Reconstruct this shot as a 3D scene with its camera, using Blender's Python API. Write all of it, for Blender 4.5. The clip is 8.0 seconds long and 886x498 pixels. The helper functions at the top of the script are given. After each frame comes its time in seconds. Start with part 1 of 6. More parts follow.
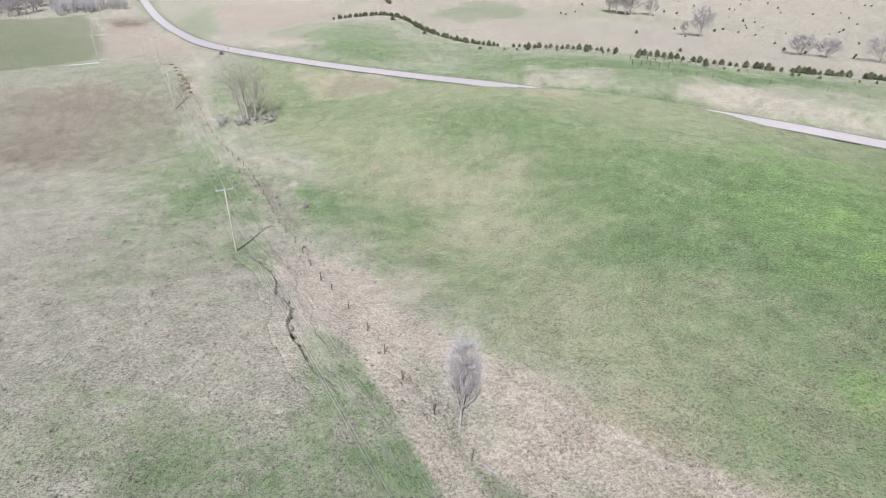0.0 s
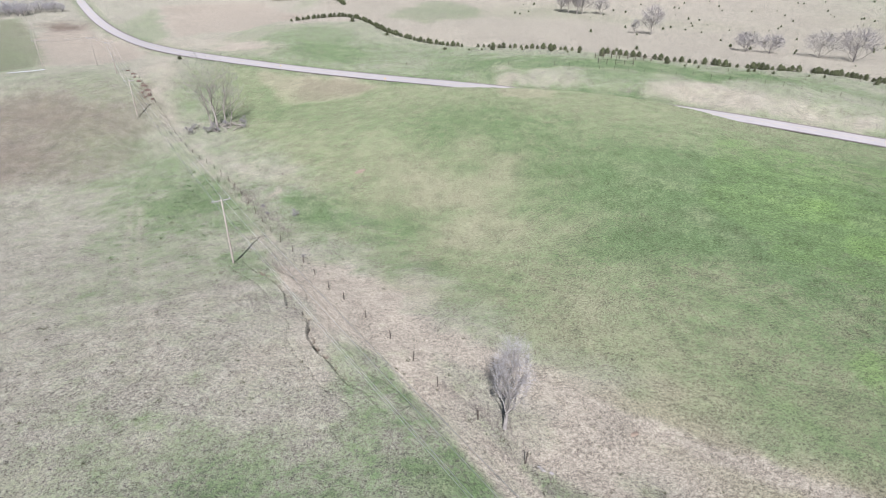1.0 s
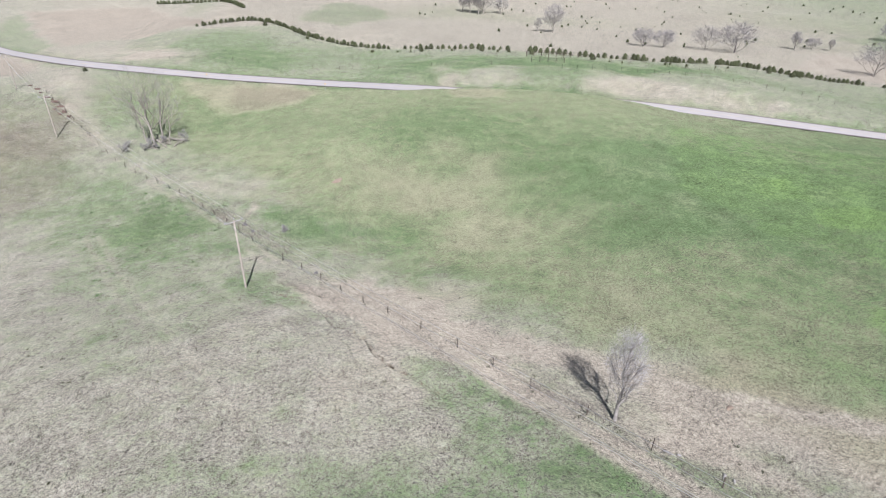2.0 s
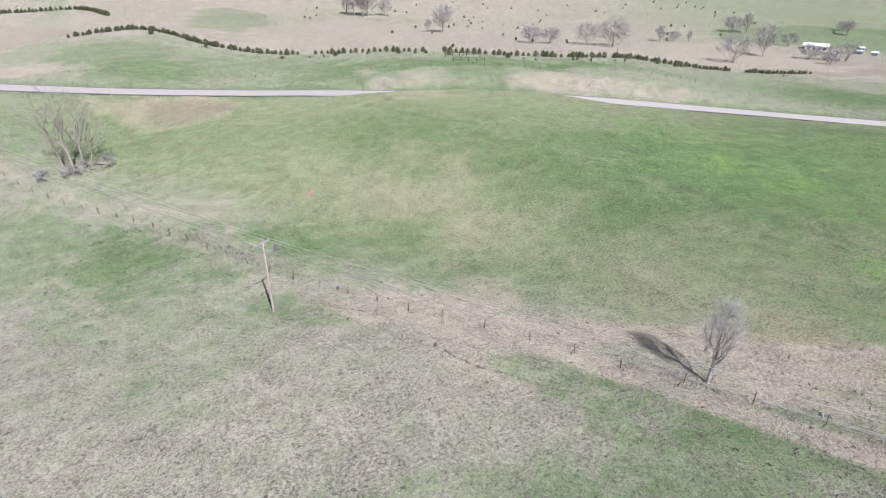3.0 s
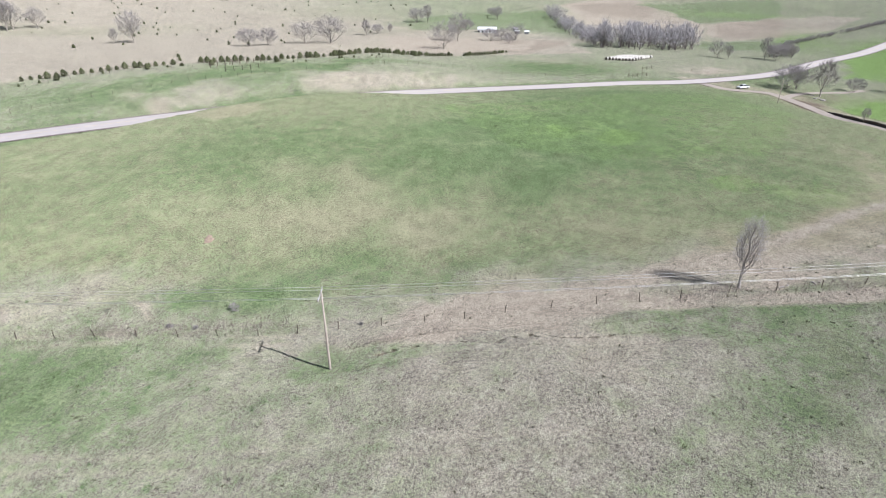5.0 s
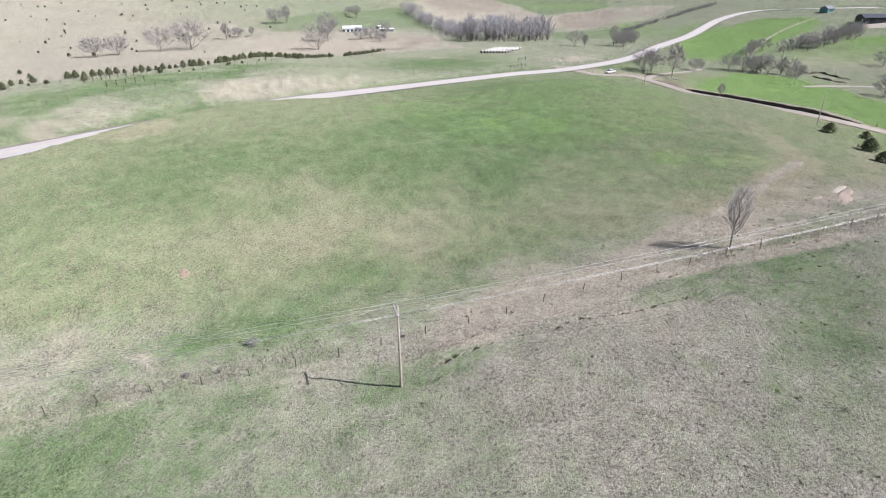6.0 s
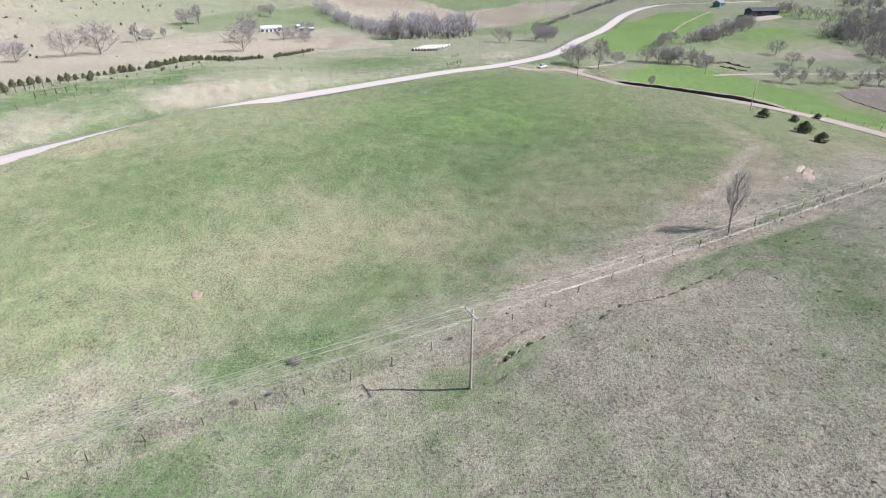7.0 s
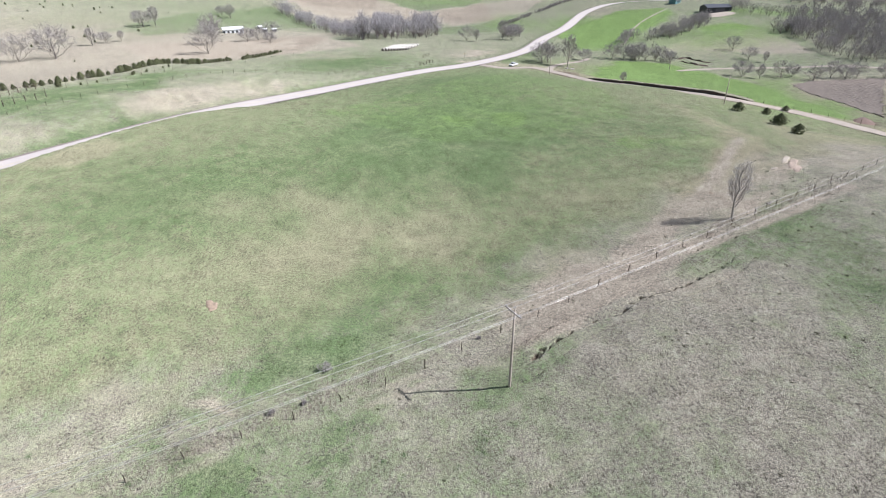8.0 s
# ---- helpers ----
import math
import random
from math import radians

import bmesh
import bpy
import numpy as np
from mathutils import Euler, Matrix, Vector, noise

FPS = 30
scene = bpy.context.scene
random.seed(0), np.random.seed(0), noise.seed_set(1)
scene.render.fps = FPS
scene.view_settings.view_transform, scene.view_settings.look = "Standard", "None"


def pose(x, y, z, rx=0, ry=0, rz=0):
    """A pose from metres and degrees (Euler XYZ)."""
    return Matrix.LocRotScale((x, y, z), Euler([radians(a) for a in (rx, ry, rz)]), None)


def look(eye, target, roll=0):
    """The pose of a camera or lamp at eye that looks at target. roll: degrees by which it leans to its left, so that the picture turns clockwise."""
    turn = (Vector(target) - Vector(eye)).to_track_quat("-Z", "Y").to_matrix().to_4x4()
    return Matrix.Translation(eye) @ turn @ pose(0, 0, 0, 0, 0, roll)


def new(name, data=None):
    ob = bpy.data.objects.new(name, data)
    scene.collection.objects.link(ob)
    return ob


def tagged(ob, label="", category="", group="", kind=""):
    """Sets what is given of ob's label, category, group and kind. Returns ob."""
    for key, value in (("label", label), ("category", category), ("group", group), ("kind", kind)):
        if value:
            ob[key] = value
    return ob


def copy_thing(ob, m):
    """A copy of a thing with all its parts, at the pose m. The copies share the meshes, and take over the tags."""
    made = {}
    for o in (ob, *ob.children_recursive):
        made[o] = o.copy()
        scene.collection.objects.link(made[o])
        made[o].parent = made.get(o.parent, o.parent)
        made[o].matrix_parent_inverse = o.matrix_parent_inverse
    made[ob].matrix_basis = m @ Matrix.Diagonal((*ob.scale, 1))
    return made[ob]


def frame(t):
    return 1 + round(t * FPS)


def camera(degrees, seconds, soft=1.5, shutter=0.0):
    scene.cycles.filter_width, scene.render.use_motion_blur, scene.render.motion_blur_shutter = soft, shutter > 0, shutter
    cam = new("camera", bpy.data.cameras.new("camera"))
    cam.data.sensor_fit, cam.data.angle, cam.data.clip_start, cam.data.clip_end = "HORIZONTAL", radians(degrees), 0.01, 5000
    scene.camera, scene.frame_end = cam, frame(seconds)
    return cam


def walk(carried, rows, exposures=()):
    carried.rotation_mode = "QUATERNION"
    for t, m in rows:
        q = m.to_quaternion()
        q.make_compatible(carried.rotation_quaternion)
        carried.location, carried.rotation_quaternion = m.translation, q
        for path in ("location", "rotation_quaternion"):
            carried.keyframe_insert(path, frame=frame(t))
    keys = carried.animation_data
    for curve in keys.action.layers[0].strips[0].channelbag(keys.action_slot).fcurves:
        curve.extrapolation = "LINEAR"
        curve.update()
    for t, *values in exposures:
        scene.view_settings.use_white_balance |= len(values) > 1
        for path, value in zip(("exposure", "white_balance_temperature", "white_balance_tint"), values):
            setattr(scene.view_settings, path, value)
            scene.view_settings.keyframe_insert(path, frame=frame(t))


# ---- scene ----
cam = camera(77.2, 8.0, 1.0)
PATH = [
    (0, (-0.139, -0.616, 38.235), (-0.139, 1.151, 37.297), 0.4),
    (0.5, (-2.849, -0.505, 38.425), (-2.793, 1.26, 37.486), 0.5),
    (1, (-6.905, -0.016, 38.543), (-6.748, 1.744, 37.606), 0.4),
    (1.5, (-14.635, 1.323, 38.726), (-14.297, 3.058, 37.79), 0.5),
    (1.7, (-17.799, 2.056, 38.795), (-17.398, 3.778, 37.859), 0.5),
    (2.8, (-37.048, 8.39, 38.928), (-36.266, 9.981, 38.003), 0.5),
    (3, (-40.348, 10.057, 38.985), (-39.481, 11.603, 38.059), 0.4),
    (3.5, (-48.379, 15.375, 39.059), (-47.3, 16.78, 38.13), 0.2),
    (4, (-55.611, 21.834, 39.165), (-54.343, 23.067, 38.232), 0.1),
    (4.5, (-61.649, 29.438, 39.271), (-60.213, 30.47, 38.338), 0.1),
    (4.7, (-63.833, 32.816, 39.317), (-62.341, 33.769, 38.385), 0.2),
    (5.8, (-71.996, 52.806, 39.214), (-70.291, 53.285, 38.284), -0.4),
    (6, (-73.017, 56.959, 39.488), (-71.292, 57.346, 38.553), -0.3),
    (6.5, (-74.707, 67.445, 39.972), (-72.951, 67.618, 39.03), -0.2),
    (7, (-75.006, 71.325, 40.085), (-73.246, 71.427, 39.141), -0.1),
    (7.5, (-75.139, 75.007, 40.174), (-73.377, 75.043, 39.228), -0.2),
    (8, (-75.153, 78.744, 40.274), (-73.392, 78.716, 39.327), -0.2),
]
walk(cam, [(t, look(eye, target, roll)) for t, eye, target, roll in PATH],
     exposures=[(0, 0.27, 5880, 15), (3, 0.26, 5880, 14), (4.5, 0.34, 5950, 14), (6.5, 0.48, 6030, 14), (8, 0.55, 6050, 14)])

# ---- light ----
SUN_AZ, SUN_EL = radians(185.0), radians(45.0)
world = bpy.data.worlds.new("sky")
scene.world = world
world.use_nodes = True
wn = world.node_tree.nodes
sky = wn.new("ShaderNodeTexSky")
sky.sky_type, sky.sun_disc = "NISHITA", False
sky.sun_elevation, sky.sun_rotation = SUN_EL, SUN_AZ
sky.air_density, sky.dust_density = 1.2, 2.0
world.node_tree.links.new(sky.outputs[0], wn["Background"].inputs[0])
wn["Background"].inputs[1].default_value = 0.055
sun = new("sun", bpy.data.lights.new("sun", "SUN"))
sun.data.energy, sun.data.angle, sun.data.color = 5.0, radians(0.53), (1.0, 0.98, 0.96)
sun_dir = Vector((math.sin(SUN_AZ) * math.cos(SUN_EL), math.cos(SUN_AZ) * math.cos(SUN_EL), math.sin(SUN_EL)))
sun.matrix_world = look(sun_dir * 200, (0, 0, 0))

# ---- the lie of the land: broad and near swells ----
GREEN_A = [
    (10.7, 119.5, 27.4, -29.0, -8.0, -13.3, 0.50),
    (37.8, 86.9, 27.5, -21.5, -12.7, -11.5, 0.50),
    (56.2, 61.1, 18.9, -14.5, -22.6, -11.8, 0.50),
    (-17.6, 87.9, 11.7, -9.6, -2.2, -4.4, 0.50),
    (1.4, 67.1, 7.6, -8.7, -4.5, -4.9, 0.30),
    (-26.7, 163.4, 12.1, -13.9, -3.8, -17.7, 0.30),
    (-49.6, 106.4, 13.6, -13.9, -1.1, -9.7, 0.70),
    (-49.3, 90.0, 12.8, -13.7, -0.9, -8.3, 0.40),
    (0.0, 22.2, 7.2, -5.8, -4.8, -1.6, 0.25),
    (-21.7, 31.5, 3.9, -3.2, -2.2, -1.8, 0.20),
    (-7.6, 37.3, 5.0, -4.1, -1.2, -0.8, 0.50),
    (28.4, 71.8, 13.0, -14.3, -6.6, -5.5, 0.30),
]
GREEN_B = [
    (-73.4, 140.6, 16.7, -1.0, 8.8, -20.9, 0.60),
    (-59.2, 120.3, 12.3, -3.9, 6.8, -16.4, 0.40),
    (-14.5, 88.6, 13.0, -0.6, 1.6, -11.8, 0.22),
    (-1.2, 65.7, 6.2, -0.0, 0.1, -8.1, 0.15),
    (-23.0, 92.1, 3.7, -0.1, 0.5, -2.5, 0.80),
    (-27.7, 26.8, 6.6, -0.1, 2.4, -3.7, 0.40),
    (-9.8, 30.2, 4.7, 0.3, 1.2, -5.5, 0.22),
    (54.7, 70.0, 9.5, -0.2, -6.2, -10.4, 0.50),
    (47.1, 85.5, 14.6, -1.0, -4.5, -10.4, 0.35),
    (-4.8, 37.5, 3.0, 0.2, 0.5, -5.8, 0.20),
    (-42.1, 168.0, 10.4, -0.9, 4.9, -22.5, 0.50),
    (-101.1, 182.9, 42.0, -17.1, 4.6, -9.6, 0.40),
]
GREEN_C = [
    (-42.6, 106.0, 0.9, -10.7, -3.3, -2.3, 0.45),
    (-22.0, 94.7, 0.8, -6.1, -2.9, -1.1, 0.65),
    (52.7, 39.1, 2.8, -28.6, -26.3, 4.8, 0.40),
    (64.8, 64.5, 3.6, -22.3, -23.7, 0.2, 0.45),
    (-6.1, 24.4, -0.6, -7.9, -8.2, 3.9, 0.40),
    (-7.5, 85.9, 1.1, -11.3, -8.5, -1.9, 0.30),
    (14.8, 125.6, 3.1, -20.0, -13.6, -7.2, 0.35),
    (44.8, 82.2, 5.1, -19.3, -19.5, -2.3, 0.40),
    (-32.3, 104.7, 1.1, -9.0, -2.2, -1.3, 0.30),
    (-27.0, 86.7, 0.2, -6.6, -1.5, -0.4, 0.30),
    (296.4, -60.4, 9.6, -57.8, -36.1, 12.3, 0.40),
    (325.3, -125.0, 0.7, -39.6, -47.4, 21.4, 0.30),
    (272.8, -139.5, 2.6, -43.2, -20.0, 11.2, 0.40),
]
GREEN_D = [
    (-30.3, 227.3, 33.3, 3.4, 2.3, -19.4, 0.70),
    (38.9, 186.0, 46.9, -10.1, -2.2, -11.9, 0.70),
    (91.6, 162.9, 36.9, 6.8, -3.4, -7.1, 0.70),
    (-238.2, 336.0, 52.5, -15.2, 74.8, -111.6, 0.55),
    (-65.9, 179.5, 9.8, 2.7, 4.4, -14.5, 0.40),
    (97.0, 164.6, 56.2, -16.3, -7.3, -6.1, 0.70),
    (201.1, 122.6, 33.8, -22.3, -23.2, -8.7, 0.70),
    (18.3, 208.2, 15.3, -29.6, -7.5, -14.8, 0.60),
    (139.6, 58.5, 68.2, -33.6, -49.7, -8.2, 0.55),
    (102.2, 74.7, 57.6, -28.4, -47.0, -13.9, 0.35),
    (206.7, 113.6, 7.5, -37.6, -26.7, -3.0, 0.70),
    (251.4, 29.8, 7.6, -20.3, -26.2, 3.7, 0.60),
    (129.3, 55.8, 19.1, -51.8, -54.7, 6.0, 0.50),
]
GREEN_E = [
    (-14.9, 23.2, 3.0, -4.7, -14.2, -0.9, 0.58),
    (-0.2, 22.6, 4.0, -6.5, -4.8, -0.2, 0.30),
    (-5.2, 30.6, 4.1, -6.7, -2.1, -0.3, 0.45),
    (-45.8, 95.0, 7.9, -14.2, -3.9, -9.1, 0.40),
    (34.1, 29.1, 5.3, -6.3, -19.4, -3.8, 0.35),
    (-46.1, 69.0, 4.7, -9.1, -2.4, -4.0, 0.25),
    (-31.7, 67.8, -1.7, -8.4, -6.7, 1.2, 0.32),
    (-21.4, 30.7, -1.0, -6.5, -4.6, 3.0, 0.40),
    (0.2, 28.3, 3.4, 0.1, -0.0, -2.8, 0.40),
    (59.1, 163.6, 9.9, 0.3, -4.8, -15.2, 0.50),
    (-32.4, 35.7, 5.6, -0.2, 3.0, -4.7, 0.25),
    (61.8, 170.5, 4.5, -17.5, -14.0, -8.1, 0.40),
]
GREEN_F = [
    (388.5, 324.4, 53.8, -83.7, -41.7, -20.5, 0.50),
    (560.0, 201.0, 48.2, -105.1, -48.4, -8.5, 0.50),
    (48.0, 167.5, 2.2, -13.2, -15.8, -9.6, 0.50),
    (69.7, 154.0, 3.2, -12.7, -12.3, -5.6, 0.40),
    (-24.1, 94.7, 0.2, -4.0, -1.8, -0.5, 0.45),
    (91.2, 454.9, 91.3, 72.5, -9.1, -48.2, 0.40),
    (173.5, 443.7, 76.3, -48.4, -14.5, -23.9, 0.40),
    (304.0, 284.3, 49.7, -44.2, -20.6, -14.4, 0.30),
]
VIVID_A = [
    (231.6, -31.7, 14.6, -38.7, -26.0, 8.7, 0.90),
    (179.9, -72.2, 34.6, -39.2, -55.7, 31.9, 0.90),
    (128.9, -64.9, 29.8, -41.1, -44.6, 30.2, 0.90),
    (379.9, -58.0, -8.1, -23.9, -56.0, 15.6, 0.90),
    (408.5, -33.9, -14.7, -19.9, -67.7, 14.8, 0.70),
    (468.6, 9.4, -23.9, -22.8, -75.5, 9.2, 0.70),
    (352.2, -141.2, -1.7, -49.1, -29.6, 13.5, 0.80),
    (316.8, -101.9, 1.9, -39.3, -22.7, 9.3, 0.50),
    (422.1, -196.8, -1.7, -61.7, -23.0, 11.6, 0.80),
    (630.9, 69.1, -6.3, -58.6, -20.3, 0.3, 0.50),
    (37.6, 22.6, -0.6, -9.3, -5.4, 2.3, 0.25),
    (57.7, 72.3, 4.3, -4.9, -3.2, -1.3, 0.50),
]
STRAW_A = [
    (-11.8, 58.8, 6.9, -0.0, 0.4, -8.0, 0.45),
    (-12.2, 55.3, 4.3, -9.1, -3.6, -2.0, 0.45),
    (-7.6, 47.8, 4.8, -0.1, -0.0, -4.9, 0.30),
    (-15.1, 51.7, 1.9, 0.0, 0.9, -8.5, 0.25),
    (-13.0, 59.6, 8.9, -8.8, -2.7, -3.4, 0.60),
    (-7.5, 46.6, 5.5, -4.8, -1.9, -1.7, 0.60),
    (13.8, 30.8, 5.6, -5.1, -4.7, -1.9, 0.45),
    (-17.9, 47.8, 10.8, -9.4, -1.4, -1.6, 0.35),
    (10.4, 34.9, 9.7, 0.0, -0.7, -3.7, 0.30),
    (2.5, 42.5, 7.2, 0.3, -0.2, -5.0, 0.18),
    (-78.9, 186.3, 4.9, 1.5, 13.7, -36.2, 0.70),
    (-27.3, 186.3, 13.2, -1.7, 1.3, -10.4, 1.00),
]
STRAW_B = [
    (77.4, 145.9, 16.9, -9.4, -7.3, -6.0, 0.38),
    (95.1, 131.7, 13.7, -4.5, -5.2, -3.4, 0.35),
    (27.0, 171.5, 5.2, -8.0, -4.5, -6.5, 0.90),
    (5.9, 84.5, 9.2, -14.7, -6.4, -5.1, 0.40),
    (-0.3, 97.3, 6.2, -7.6, -3.6, -3.6, 0.35),
    (13.6, 50.8, 3.6, -8.9, -5.4, -2.0, 0.35),
    (-35.1, 113.8, 7.1, -11.0, -1.4, -2.8, 0.40),
    (16.8, 26.4, 4.3, -7.6, -10.2, -0.9, 0.50),
    (-16.6, 58.9, 8.9, -18.2, -2.4, -1.6, 0.50),
    (598.1, 102.3, 17.8, -45.6, -118.6, -18.0, 0.30),
    (575.2, 192.1, 47.8, -53.1, -92.5, -26.6, 0.80),
    (254.8, 56.1, 13.0, -10.5, -10.8, -1.3, 0.70),
]
STRAW_C = [
    (30.0, 18.4, 0.2, -7.2, -17.8, 6.9, 0.60),
    (21.7, 13.7, -0.1, -3.3, -4.0, 1.8, 1.80),
    (10.4, 34.3, -0.6, -5.8, -3.4, 1.0, 0.60),
    (-16.2, 60.8, -1.8, -10.2, -2.2, 0.1, 0.70),
    (-29.6, 100.3, 0.5, -3.7, -0.7, -0.3, 0.80),
    (-32.4, 116.9, 0.7, -4.8, -2.1, -1.6, 0.40),
    (13.4, 98.5, 3.9, -11.9, -6.6, -1.9, 0.30),
    (5.3, 83.1, 1.1, -9.1, -4.9, -0.8, 0.35),
    (4.9, 21.6, -0.6, -6.0, -2.8, 1.2, 0.50),
    (12.7, 51.6, -0.7, -4.5, -4.2, 0.5, 0.30),
    (204.8, -129.4, 3.7, -34.1, -34.8, 23.7, 0.90),
    (300.4, -91.4, 4.5, -42.6, -22.7, 9.2, 0.60),
    (254.1, 52.0, 6.5, -19.8, -18.7, 1.5, 0.60),
]
STRAW_D = [
    (-187.2, 375.0, 72.2, -66.6, 47.8, -99.1, 0.75),
    (-128.7, 512.8, 73.9, -85.3, 25.1, -103.2, 0.80),
    (-86.1, 265.1, 20.0, -13.9, 6.0, -19.8, 0.50),
    (-63.0, 244.4, 13.5, -6.2, 3.6, -15.1, 0.60),
    (7.0, 101.9, 15.0, -4.3, -0.5, -10.9, 0.30),
    (-7.7, 108.0, 11.8, -2.9, 0.7, -12.5, 0.25),
    (474.8, -74.1, -18.4, -15.8, -49.0, 12.7, 0.60),
    (545.4, 152.2, 26.1, -81.6, -72.4, -7.8, 0.40),
    (225.6, 127.4, 2.2, -20.1, -11.3, -1.7, 0.60),
    (538.3, 105.3, -0.6, -106.8, -77.2, -3.0, 0.30),
    (-29.4, 100.5, 0.1, -2.1, -1.1, -0.4, 0.60),
    (-39.4, 115.1, 0.1, -3.7, -2.0, -1.2, 0.35),
]
SOIL_A = [
    (204.8, -129.4, 3.3, -31.0, -34.8, 23.7, 0.45),
    (165.8, -116.3, 2.5, -14.5, -31.9, 24.2, 0.45),
    (20.5, 13.7, -0.1, -1.8, -2.2, 1.0, 0.15),
    (-80.3, 175.5, 2.2, 0.5, 3.5, -9.5, 0.50),
    (-104.9, 159.3, 42.4, -0.7, 10.6, -20.1, 0.55),
    (-102.4, 132.7, 24.3, 3.0, 7.0, -11.7, 0.50),
    (-261.2, 489.1, 25.2, 5.0, 10.4, -21.7, 0.50),
    (100.4, -66.5, 6.1, -10.6, -14.2, 11.2, 1.00),
    (11.9, 31.7, 0.4, 0.0, -0.1, -0.3, 0.80),
    (-14.1, 107.4, 0.1, -0.6, -0.7, -0.3, 0.60),
    (-15.4, 22.8, 2.9, -4.5, -13.0, -0.7, 0.34),
]
FAR_RISE = [
    (-0.0, -0.1, -0.1, -0.1, -1.6, -4.4, -5.7, -3.4, 0.7, 1.7, 0.6),
    (-0.0, -0.2, -0.1, 1.2, -0.6, -6.8, -6.2, 4.5, 4.1, 2.1, 1.0),
    (0.2, 0.7, 1.3, 4.4, 1.5, -8.9, -3.9, 0.3, -3.3, -0.4, 1.0),
    (1.4, 3.6, 0.4, 0.6, 1.3, -2.1, 4.0, -8.2, -9.2, -1.0, 1.1),
    (2.7, 4.7, -4.1, -2.3, 1.0, 0.3, -3.6, -3.9, -5.7, -0.2, 1.3),
    (2.3, -1.2, -7.2, 13.6, 1.7, -1.6, -1.6, 2.0, -3.2, 0.9, 1.6),
    (1.2, -6.0, -11.1, 10.4, -4.2, -4.6, -0.4, 0.5, 0.6, 1.6, 0.9),
    (1.6, -0.0, -3.6, 2.4, 0.8, 0.4, 2.5, 2.7, 2.3, 1.0, 0.2),
    (1.3, 2.4, 1.7, 2.9, 5.7, 5.9, 4.5, 2.3, 0.8, 0.2, 0.0),
]
NEAR_RISE = [
    (0.40, 2.20, 5.23, 5.15, 0.01, -1.23, 3.50, 1.25),
    (-0.37, -3.36, -0.25, -3.34, 3.45, 2.75, 1.84, 1.48),
    (0.27, -2.79, 6.22, 1.82, 0.81, 0.62, 1.34, 1.62),
    (-0.66, -0.20, -1.95, -8.48, 2.58, 0.12, 4.08, 0.82),
    (-3.73, -4.35, 1.91, 3.44, 6.03, 0.63, -0.19, -2.98),
    (0.87, -0.94, -2.05, 0.73, -2.68, 0.66, 1.99, 2.24),
    (4.85, 2.00, -3.03, 0.67, 3.83, 3.18, 1.75, 3.26),
    (0.66, -1.93, 4.10, -4.50, 1.12, -0.00, -0.31, 0.90),
]
LEVEL = -2.15


def soft(a, b, v):
    k = np.clip((v - a) / (b - a), 0, 1)
    return k * k * (3 - 2 * k)


def wave(x, y, size, seed):
    """Cheap smooth noise, -1 to 1."""
    rng = np.random.RandomState(seed)
    out = np.zeros_like(x)
    for k in range(9):
        a, f, p = rng.uniform(0, 2 * np.pi), rng.uniform(0.6, 1.7) * 2 * np.pi / size, rng.uniform(0, 6.28)
        out += np.sin((x * np.cos(a) + y * np.sin(a)) * f + p + 1.3 * np.sin((x * np.sin(a) - y * np.cos(a)) * f * 0.7 + 2 * p))
    return out / 4.2


def swells(x, y):
    z = np.full_like(x, LEVEL)
    for j, row in enumerate(FAR_RISE):
        for i, h in enumerate(row):
            z += h * np.exp(-((x + 420 - 120 * i) ** 2 + (y + 300 - 120 * j) ** 2) / (2 * 105.0 ** 2))
    for j, row in enumerate(NEAR_RISE):
        for i, h in enumerate(row):
            z += h * np.exp(-((x + 105 - 35 * i) ** 2 + (y + 20 - 35 * j) ** 2) / (2 * 30.0 ** 2))
    return z


def smooth_line(points, step):
    """A smooth polyline through the points, at even steps."""
    p = np.array(points, float)
    ext = np.vstack([2 * p[0] - p[1], p, 2 * p[-1] - p[-2]])
    out = []
    for i in range(1, len(ext) - 2):
        a, b, c, d = ext[i - 1:i + 3]
        n = max(2, int(np.linalg.norm(c[:2] - b[:2]) / step))
        for k in range(n):
            t = k / n
            out.append(0.5 * (2 * b + (c - a) * t + (2 * a - 5 * b + 4 * c - d) * t * t + (3 * b - a - 3 * c + d) * t ** 3))
    out.append(ext[-2])
    return np.array(out)


def nearest(x, y, line):
    """Distance to a polyline, its height there, and the side (plus: left of its way)."""
    best, zz, side = np.full_like(x, 1e9), np.zeros_like(x), np.zeros_like(x)
    for a, b in zip(line[:-1], line[1:]):
        d = b[:2] - a[:2]
        n2 = d @ d
        m = 60.0
        near = (x > min(a[0], b[0]) - m) & (x < max(a[0], b[0]) + m) & (y > min(a[1], b[1]) - m) & (y < max(a[1], b[1]) + m)
        if not near.any():
            continue
        px, py = x[near] - a[0], y[near] - a[1]
        k = np.clip((px * d[0] + py * d[1]) / n2, 0, 1)
        dist = np.hypot(px - k * d[0], py - k * d[1])
        old = best[near]
        take = dist < old
        best[near] = np.where(take, dist, old)
        if len(a) > 2:
            zz[near] = np.where(take, a[2] + k * (b[2] - a[2]), zz[near])
        side[near] = np.where(take, np.sign(d[0] * py - d[1] * px), side[near])
    return best, zz, side


